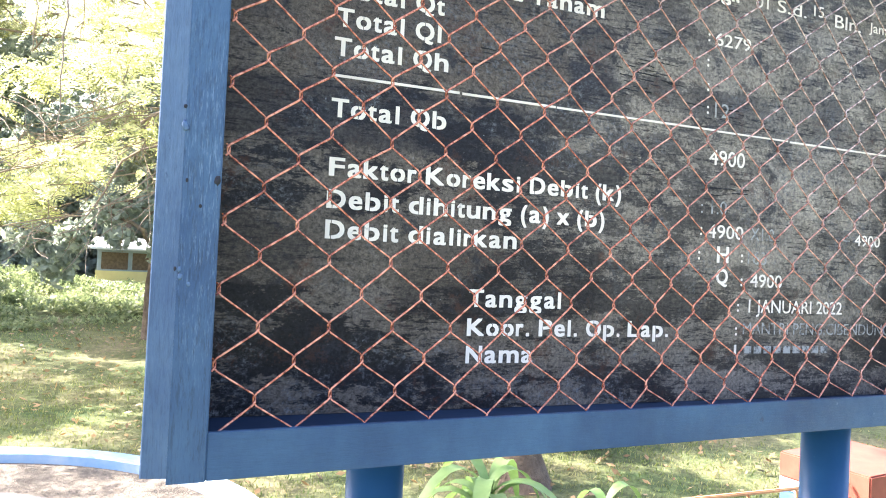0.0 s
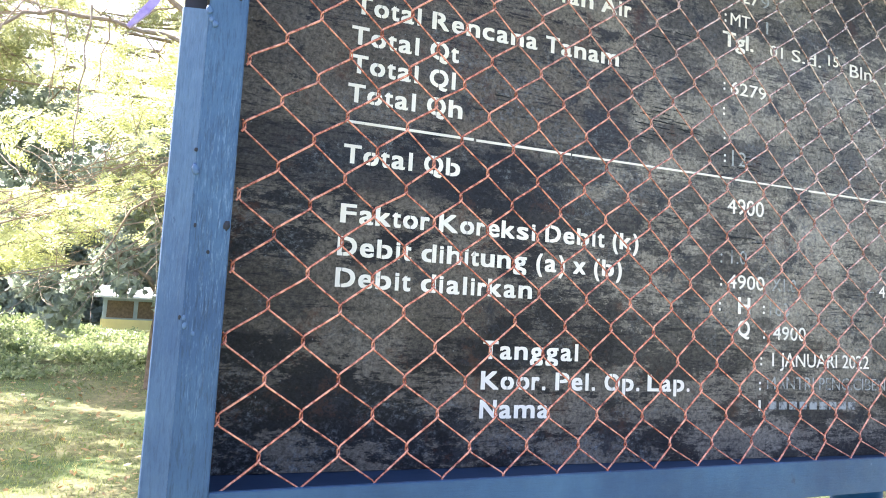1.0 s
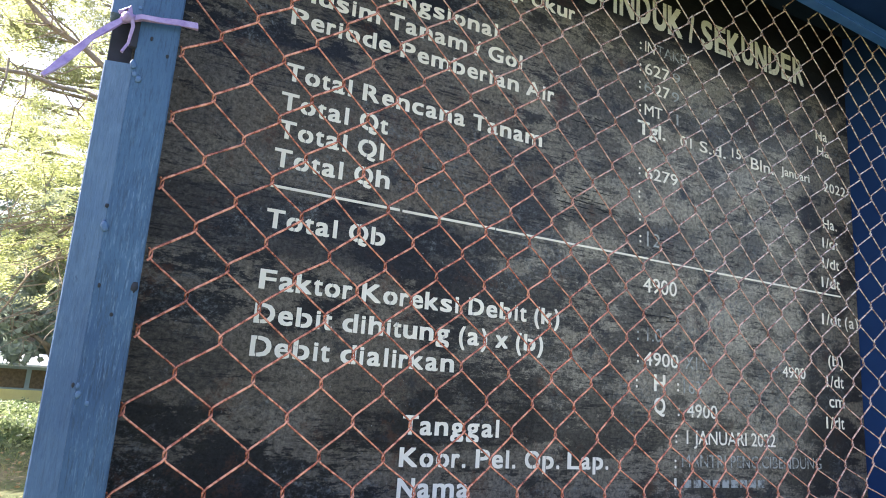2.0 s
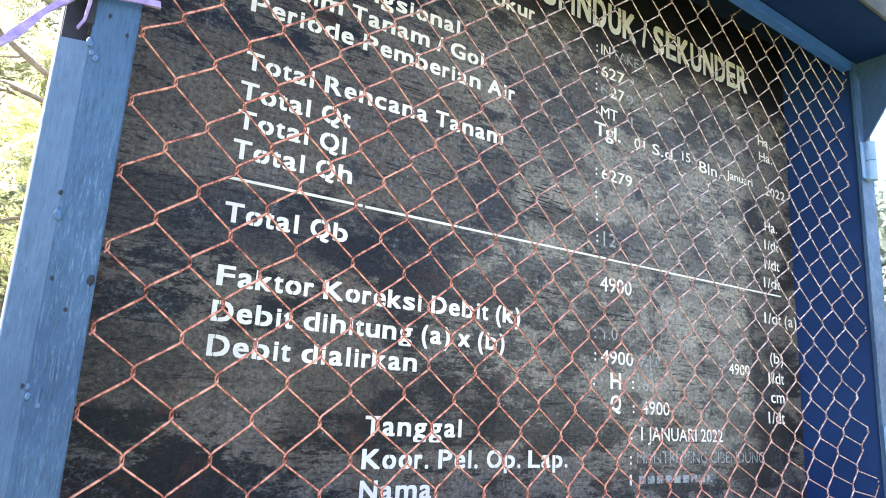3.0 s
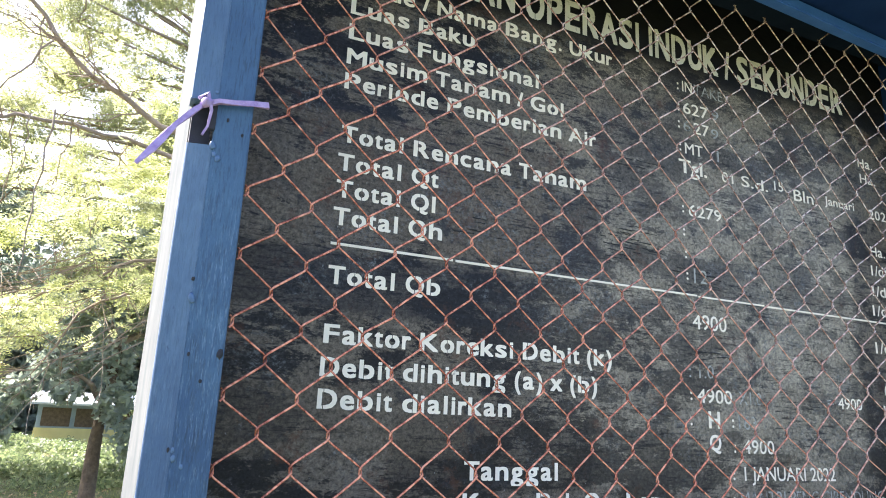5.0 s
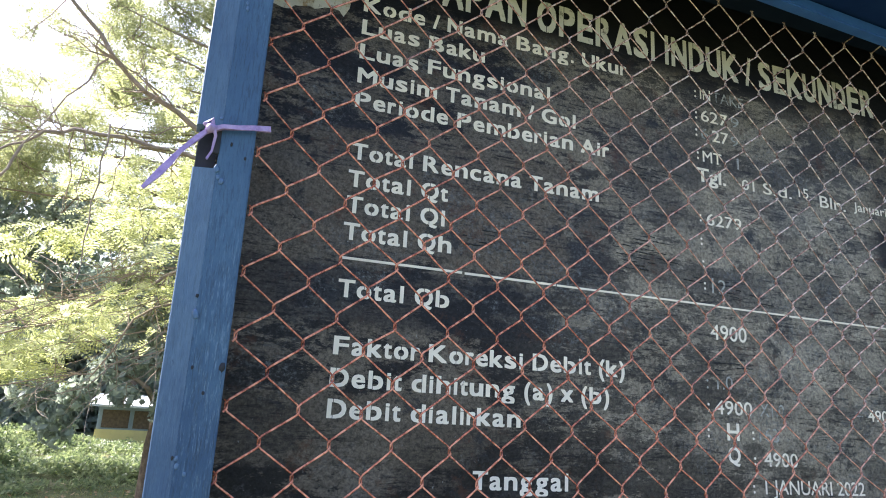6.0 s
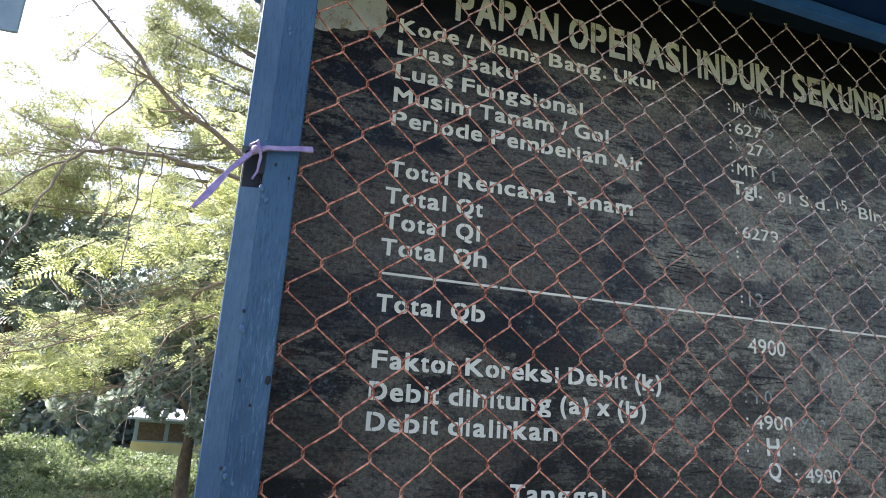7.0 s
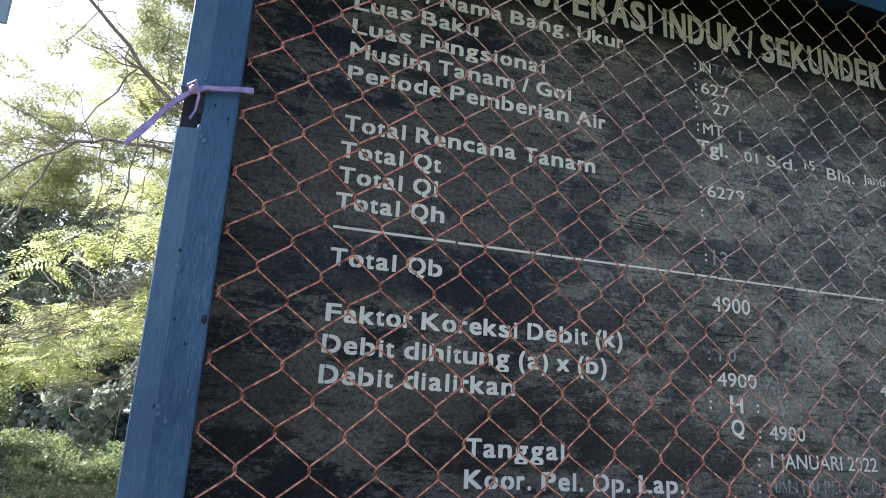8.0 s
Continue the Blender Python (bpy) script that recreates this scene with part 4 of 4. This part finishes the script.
def spreading_tree():
    """The tree behind the cabinet: trunk hidden by it, long limbs reaching out over the lawn."""
    rnd = random.Random(11)
    ob = empty("spreading_tree", "spreading tree with feathery yellow-green leaves and long bare grey limbs", "tree", at=(2.25, 3.7, 0))
    v, f = [], []
    tube(v, f, [(2.30, 3.72, -0.1), (2.24, 3.70, 0.25), (2.25, 3.75, 0.8), (2.20, 3.85, 1.6), (2.1, 4.0, 2.5), (1.9, 4.2, 3.3)], [0.26, 0.17, 0.145, 0.135, 0.12, 0.10], 14)
    raw("trunk", v, f, BARK, ob, smooth=True)
    limbs = [
        ((1.9, 4.2, 3.3), (-0.36, 5.63, 4.20), (-1.10, 5.56, 4.63), (-1.88, 5.40, 5.41), (-2.3, 5.3, 5.95)),
        ((2.0, 4.1, 2.9), (-0.38, 5.63, 3.96), (-1.48, 5.50, 4.02), (-1.81, 5.42, 3.80), (-2.22, 5.30, 3.38)),
        ((2.1, 4.0, 2.5), (-0.10, 6.10, 3.10), (-0.85, 6.10, 2.72), (-1.51, 6.00, 2.32), (-2.35, 5.86, 2.00)),
        ((2.1, 4.0, 2.4), (0.0, 6.3, 2.95), (-0.80, 6.10, 2.45), (-1.06, 6.07, 1.92), (-1.80, 5.94, 1.74)),
        ((1.9, 4.2, 3.3), (1.2, 5.2, 5.2), (0.6, 5.6, 6.4), (-0.4, 5.9, 7.4)),
        ((1.9, 4.2, 3.3), (3.2, 5.0, 4.6), (4.4, 5.4, 5.6), (5.2, 5.6, 6.2)),
    ]
    sizes = ((0.046, 0.010), (0.034, 0.008), (0.028, 0.006), (0.024, 0.005), (0.08, 0.02), (0.08, 0.02))
    tips = []
    for pts, (r0, r1) in zip(limbs, sizes):
        line = []
        for a, b in zip(pts, pts[1:]):
            line += bent(a, b, 0.02, 5, rnd, 0.028)[:-1]
        line.append(Vector(pts[-1]))
        n = len(line)
        v, f = [], []
        tube(v, f, line, [r0 + (r1 - r0) * (i / (n - 1)) ** 0.6 for i in range(n)], 7)
        raw("limb", v, f, TWIG, ob, smooth=True)
        tips += [(p, r0 + (r1 - r0) * (i / (n - 1)) ** 0.6) for i, p in enumerate(line) if i > n * 0.28]
    v, f = [], []
    for p, r in tips:
        for _ in range(rnd.choice((1, 1, 2, 3))):
            d = Vector((rnd.uniform(-1.0, 0.35), rnd.uniform(-0.6, 0.6), rnd.uniform(-0.45, 0.4))).normalized()
            e = p + d * rnd.uniform(0.4, 1.2)
            line = bent(p, e, rnd.uniform(-0.08, 0.10), 5, rnd, 0.04)
            tube(v, f, line, [max(r * 0.40, 0.0045) * (1 - 0.75 * i / 5) for i in range(6)], 5)
            for _ in range(3):
                q = line[rnd.randint(1, 4)]
                g = q + (d + Vector((rnd.uniform(-0.8, 0.8), rnd.uniform(-0.8, 0.8), rnd.uniform(-0.7, 0.4)))).normalized() * rnd.uniform(0.15, 0.45)
                tube(v, f, bent(q, g, 0.0, 3, rnd, 0.02), [0.0045, 0.0035, 0.0028, 0.002], 4)
    # a fan of thin bare twigs sweeping down and outwards under the sprays
    for _ in range(15):
        a = Vector((rnd.uniform(-0.9, 0.1), rnd.uniform(5.6, 6.2), rnd.uniform(2.2, 3.2)))
        b = a + Vector((rnd.uniform(-1.6, -0.5), rnd.uniform(-0.2, 0.2), rnd.uniform(-1.05, -0.15)))
        tube(v, f, bent(a, b, rnd.uniform(-0.16, 0.06), 7, rnd, 0.035), [0.007 - 0.0007 * i for i in range(8)], 5)
    for a, b, r in (((-1.13, 5.05, 3.95), (-1.17, 5.05, 2.55), 0.009), ((-1.30, 5.10, 3.9), (-1.27, 5.10, 3.2), 0.006), ((-1.75, 5.13, 3.68), (-2.05, 5.04, 2.75), 0.013), ((-1.27, 5.23, 4.63), (-1.75, 5.13, 3.68), 0.010), ((-1.0, 5.5, 3.98), (-1.13, 5.05, 3.93), 0.010)):
        tv, tf = [], []
        tube(tv, tf, bent(a, b, 0.0, 8, rnd, 0.025), [r * (1 - 0.5 * i / 8) for i in range(9)], 6)
        raw("twig", tv, tf, TWIG, ob)
    tagged(raw("branchwork", v, f, TWIG, ob), kind="stuff")
    pads = []
    while len(pads) < 175:
        # boughs: runs of flat sprays that step outwards and down from the limbs
        a = rnd.uniform(0, 1)
        x, y, z = rnd.uniform(-2.6, 0.9), rnd.uniform(5.4, 8.4), rnd.uniform(1.5, 4.8)
        # the crown's outline, the same fan of boughs at every depth
        k = 6.9 / (y + 0.9)
        u, w = (x + 0.17) * k - 0.17, 1.7 + (z - 1.7) * k
        if not max(1.50, 1.50 + 0.85 * (u + 1.5)) < w < 2.95 + 0.85 * (u + 2.04):
            continue
        d = Vector((rnd.uniform(-1.0, -0.3), rnd.uniform(-0.5, 0.3), rnd.uniform(-0.30, 0.06)))
        for s in range(rnd.randint(3, 6)):
            p = Vector((x, y, z)) + d * (0.26 * s) + Vector((0, 0, -0.012 * s * s))
            pads.append((p.x, p.y, p.z, rnd.uniform(0.10, 0.27), rnd.uniform(0.012, 0.030)))
    for _ in range(16):
        pads.append((rnd.uniform(-1.7, 1.4), rnd.uniform(5.4, 7.5), rnd.uniform(3.6, 5.4), rnd.uniform(0.2, 0.42), rnd.uniform(0.05, 0.10)))
    for _ in range(30):
        pads.append((rnd.uniform(0.8, 5.5), rnd.uniform(4.4, 7.5), rnd.uniform(4.2, 7.0), rnd.uniform(0.5, 0.9), rnd.uniform(0.08, 0.2)))
    vv, ff = sprays(pads, 400, 5, (0.060, 0.021), 0.24, 8)
    mesh_quads("crown", vv, ff, LEAF_SUN, ob)


def soft_tree(x, y, h, balls, seed, label, girth=0.20):
    rnd = random.Random(seed)
    ob = empty("tree", label, "tree", at=(x, y, rise(x, y)))
    v, f = [], []
    tube(v, f, bent((x, y, rise(x, y) - 0.1), (x + 0.2, y, h * 0.9), 0.0, 8, rnd, 0.06), [girth * (1 - 0.85 * i / 8) for i in range(9)], 10)
    raw("trunk", v, f, BARK, ob, smooth=True)
    v, f = [], []
    for bx, by, bz, rx, rz in balls[::max(len(balls) // 40, 1)]:
        if bz < 2.0:
            continue
        tube(v, f, bent((x + 0.1, y, min(bz - 0.5, h * 0.7)), (bx, by, bz), 0.05, 5, rnd, 0.08), [0.06, 0.05, 0.04, 0.03, 0.02, 0.01], 5)
        for _ in range(5):
            e = Vector((bx + rnd.uniform(-rx, rx), by + rnd.uniform(-rx, rx), bz + rnd.uniform(-rz, rz)))
            tube(v, f, bent((bx, by, bz), e, 0.05, 4, rnd, 0.05), [0.02, 0.016, 0.012, 0.009, 0.005], 4)
    tagged(raw("branchwork", v, f, TWIG, ob), kind="stuff")
    return ob


def feathery_tree():
    rnd = random.Random(21)
    balls = []
    while len(balls) < 460:
        x, z = rnd.uniform(-5.2, 2.6), 2.8 + 7.6 * rnd.random() ** 1.15
        edge = min(-4.6 + 0.85 * max(z - 5.9, 0), -2.9) + 0.35 * noise.noise((z * 1.1, 2.0, 0.0))
        if x < -1.6 and z < 5.0:
            continue
        if x > edge and (x < 0.8 or rnd.random() < 0.35):
            balls.append((x, rnd.uniform(9.6, 12.6), z, rnd.uniform(0.25, 0.62), rnd.uniform(0.10, 0.30)))
    ob = soft_tree(2.4, 10.2, 9.0, balls, 5, "tall light-green tree with fine feathery foliage")
    v, f = clumps(balls, 8200, 31, 0.062, 0.5)
    mesh_quads("crown", v, f, LEAF_SOFT, ob)


def dark_tree(x, y, h, balls, seed, label, density=2600, size=0.13, girth=0.20):
    ob = soft_tree(x, y, h, balls, seed, label, girth)
    v, f = clumps(balls, density, seed + 50, size)
    mesh_quads("crown", v, f, LEAF_DARK, ob)


def shrub(x, y, r, h, seed, material, label):
    rnd = random.Random(seed)
    z = rise(x, y)
    ob = empty("shrub", label, "shrub", "shrubs and bushes", at=(x, y, z))
    v, f = [], []
    balls = []
    for _ in range(7):
        e = Vector((x + rnd.uniform(-r, r) * 0.7, y + rnd.uniform(-r, r) * 0.7, z + h * rnd.uniform(0.35, 0.85)))
        v, f = [], []
        tube(v, f, bent((x + rnd.uniform(-0.1, 0.1), y, z - 0.05), e, 0.0, 4, rnd, 0.05), [0.03, 0.024, 0.018, 0.012, 0.006], 5)
        raw("stem", v, f, TWIG, ob)
        balls.append((e.x, e.y, e.z, r * rnd.uniform(0.35, 0.6), h * rnd.uniform(0.25, 0.4)))
    vv, ff = clumps(balls, 1900, seed, 0.12)
    mesh_quads("foliage", vv, ff, material, ob)


spreading_tree()
feathery_tree()
dark_tree(-0.68, 10.2, 4.2, [(-0.8, 10.3, 2.9, 0.9, 0.7), (0.1, 10.4, 3.3, 0.9, 0.7), (-1.5, 10.6, 3.3, 0.7, 0.6), (0.9, 10.3, 3.0, 0.9, 0.8), (-0.6, 10.5, 4.0, 0.9, 0.7), (-1.35, 10.1, 2.15, 0.45, 0.30), (-0.7, 10.1, 2.2, 0.5, 0.28), (-1.75, 10.0, 1.75, 0.35, 0.35), (-1.1, 9.9, 1.75, 0.28, 0.22), (-0.50, 9.95, 1.65, 0.34, 0.45), (-0.25, 9.9, 1.15, 0.32, 0.40), (-1.95, 10.1, 1.35, 0.35, 0.40), (-2.35, 10.3, 1.75, 0.45, 0.45)], 7, "dark-leaved tree with a bare brown trunk on the bank", girth=0.115)
dark_tree(-4.4, 13.4, 6.5, [(-2.6, 13.6, 4.9, 1.1, 0.9), (-2.2, 13.4, 3.5, 1.1, 0.9), (-4.9, 13.8, 5.6, 1.2, 0.9), (-3.0, 13.8, 5.6, 0.8, 0.6), (-6.8, 13.6, 4.2, 1.4, 1.2), (-4.6, 13.2, 4.8, 1.5, 1.3), (-3.2, 13.0, 4.6, 1.2, 1.1), (-5.8, 13.5, 5.2, 1.4, 1.4), (-4.0, 13.5, 5.9, 1.0, 0.8), (-3.4, 13.0, 3.4, 1.3, 0.9), (-5.4, 13.2, 3.2, 1.5, 1.0)], 9, "dense dark-green tree beyond the lawn", 1500, 0.15)
dark_tree(-2.0, 21.0, 6.5, [(-2.6, 21, 4.2, 1.6, 1.4), (-0.6, 21.5, 5.0, 1.8, 1.5), (1.2, 21, 4.4, 1.7, 1.5), (-4.4, 21.5, 4.0, 1.7, 1.4)], 13, "dense dark-green tree behind the house", 1500, 0.17)


def shade_tree(x, y, low, high, r, count, seed):
    """A tall tree beside the lawn that throws the dappled shade over it."""
    rnd = random.Random(seed)
    balls = []
    while len(balls) < count:
        d = Vector((rnd.uniform(-1, 1), rnd.uniform(-1, 1), rnd.uniform(-1, 1)))
        if d.length < 1:
            balls.append((x + r * d.x, y + r * d.y, (low + high) / 2 + (high - low) / 2 * d.z, rnd.uniform(0.4, 0.8), rnd.uniform(0.2, 0.4)))
    dark_tree(x, y, high, balls, seed, "tall dark-green tree shading the lawn and bank", 900, 0.17)


shade_tree(-7.5, 10.9, 5.0, 8.4, 2.3, 26, 15)


def far_woods():
    """The wooded skyline that closes the view: too far off to tell its trees apart."""
    rng = random.Random(77)
    balls = []
    for i in range(150):
        x, y = rng.uniform(-26, 22), rng.uniform(23, 34)
        h = 4.5 + 2.0 * noise.noise((x * 0.22, 3.0, 0.0)) + rng.uniform(0, 1.6)
        for z in (0.9, 2.4, 4.0, 5.6):
            if z < h:
                balls.append((x + rng.uniform(-0.8, 0.8), y, z + rng.uniform(-0.3, 0.5), rng.uniform(1.1, 1.9), rng.uniform(0.9, 1.4)))
    v, f = clumps(balls, 420, 78, 0.30)
    tagged(mesh_quads("far_woods", v, f, LEAF_DARK), "dense dark-green belt of trees far behind the lawn", "woods", kind="stuff")


far_woods()
for i, (x, y, r, h) in enumerate(((-4.9, 14.4, 1.4, 1.9), (-6.6, 14.0, 1.6, 2.2), (0.8, 12.6, 1.2, 1.5), (2.6, 12.0, 1.4, 1.8))):
    shrub(x, y, r, h, 60 + i, LEAF_SHRUB, "low dark-green shrub at the top of the bank")


def undergrowth():
    rng = random.Random(44)
    balls = []
    for _ in range(430):
        x, y = rng.uniform(-7.5, 3.0), rng.uniform(10.3, 16.8)
        h = (0.045 + 0.052 * (y - 10.3)) * (1 + 0.9 * noise.noise((x * 0.9, y * 0.6, 5.0)))
        if -2.9 < x < 0.9 and y > 12.5:
            h *= 0.5
        if h > 0.06:
            balls.append((x, y, rise(x, y) + h * 0.55, rng.uniform(0.25, 0.6), h))
    v, f = clumps(balls, 2900, 45, 0.075)
    tagged(mesh_quads("undergrowth", v, f, LEAF_SHRUB), "tangled green weeds and low growth on the bank", "undergrowth", kind="stuff")


def fallen_leaves():
    rng = np.random.default_rng(9)
    n = 2600
    x, y = rng.uniform(-6, 5, n), rng.uniform(3.0, 11.0, n)
    keep = np.hypot(x + 1.76, y - 2.88) > 2.27
    x, y = x[keep], y[keep]
    n = len(x)
    z = np.array([rise(a, b) for a, b in zip(x, y)]) + 0.03
    al = unit(np.stack([rng.normal(0, 1, n), rng.normal(0, 1, n), rng.normal(0, 0.3, n)], 1))
    ac = unit(np.cross(al, np.array([0, 0, 1.0]) + rng.normal(0, 0.4, (n, 3))))
    ln = rng.uniform(0.04, 0.10, n)
    v, f = leaf_quads(np.stack([x, y, z], 1), al, ac, ln, ln * 0.5)
    tagged(mesh_quads("fallen_leaves", v, f, DRY), "brown fallen leaves scattered over the lawn", "leaves", kind="stuff")


undergrowth()
fallen_leaves()
for i, (x, y, r, h) in enumerate(((8.2, 3.0, 1.5, 4.4), (9.6, 4.8, 1.6, 5.0), (8.6, 1.4, 1.3, 3.4))):
    shrub(x, y, r, h, 80 + i, LEAF_DARK, "tall dark-green bush beside the lawn")
shrub(3.9, 5.0, 0.5, 0.75, 91, DRY, "brown withered bush on the lawn")
shrub(3.3, 4.6, 0.45, 0.5, 92, LEAF_MAIZE, "small fresh-green bush on the lawn")


def house():
    ob = empty("house", "low far-off house with bright white roof and cream yellow wall", "house", at=(-0.8, 18.4, rise(-0.8, 18.4)))
    # the wall's shade below the roof is painted in with the grey-blue
    slab("wall", -2.3, 0.9, 17.6, 20.0, 0.5, 1.55, EAVE, ob, 0.02)
    slab("dado", -2.32, 0.92, 17.57, 17.595, 0.5, 1.00, YELLOW, ob, 0.005, "cream yellow lower wall")
    for x in (-1.9, -1.2, -0.5, 0.2):
        slab("window", x - 0.30, x + 0.30, 17.575, 17.595, 1.04, 1.46, BARK, ob, 0.004, "dull brown shutter")
    bm = bmesh.new()
    sec = ((17.2, 1.58), (18.8, 1.84), (20.4, 1.58), (20.4, 1.53), (18.8, 1.79), (17.2, 1.53))
    ends = [[bm.verts.new((x, y, z)) for y, z in sec] for x in (-2.5, 1.2)]
    bm.faces.new(ends[0])
    bm.faces.new(ends[1][::-1])
    for i in range(6):
        j = (i + 1) % 6
        bm.faces.new((ends[0][i], ends[1][i], ends[1][j], ends[0][j]))
    bmesh.ops.recalc_face_normals(bm, faces=bm.faces)
    part("roof", bm, ROOF, ob)


def lamp_mast():
    """A tall sign panel on a mast, of which only a lower corner is seen."""
    ob = empty("sign_mast", "tall mast with a grey-blue sheet panel beside the lawn", "mast", at=(-3.4, 5.5, 0))
    v, f = [], []
    tube(v, f, [(-3.4, 5.6, -0.1), (-3.4, 5.6, 3.0), (-3.4, 5.6, 6.2)], [0.06, 0.055, 0.05], 12)
    raw("mast", v, f, EAVE, ob, smooth=True)
    slab("panel", -4.25, -2.46, 5.50, 5.535, 4.98, 6.30, EAVE, ob, 0.006)


house()
lamp_mast()


def grass():
    rng = np.random.default_rng(17)
    n = 130000
    x, y = rng.uniform(-7, 7, n), 1.2 + 15 * rng.uniform(0, 1, n) ** 1.4
    keep = (np.hypot(x + 1.76, y - 2.88) > 2.27) & ~((x > 2.35) & (x < 3.15) & (y > 1.25) & (y < 2.05))
    keep &= np.sin(x * 1.3 + 0.7 * y) + np.sin(y * 1.9 - x * 0.6) + rng.normal(0, 0.8, n) > -0.9
    x, y = x[keep], y[keep]
    n = len(x)
    z = np.array([rise(a, b) for a, b in zip(x, y)])
    al = unit(np.stack([rng.normal(0, 0.5, n), rng.normal(0, 0.5, n), np.ones(n)], 1))
    ac = unit(np.cross(al, rng.normal(0, 1, (n, 3))))
    ln = rng.uniform(0.02, 0.06, n)
    v, f = leaf_quads(np.stack([x, y, z], 1) + al * (ln * 0.42)[:, None], al, ac, ln, rng.uniform(0.005, 0.011, n))
    tagged(mesh_quads("grass", v, f, BLADE), "short tufted grass, part green and part dry", "grass", kind="stuff")


grass()
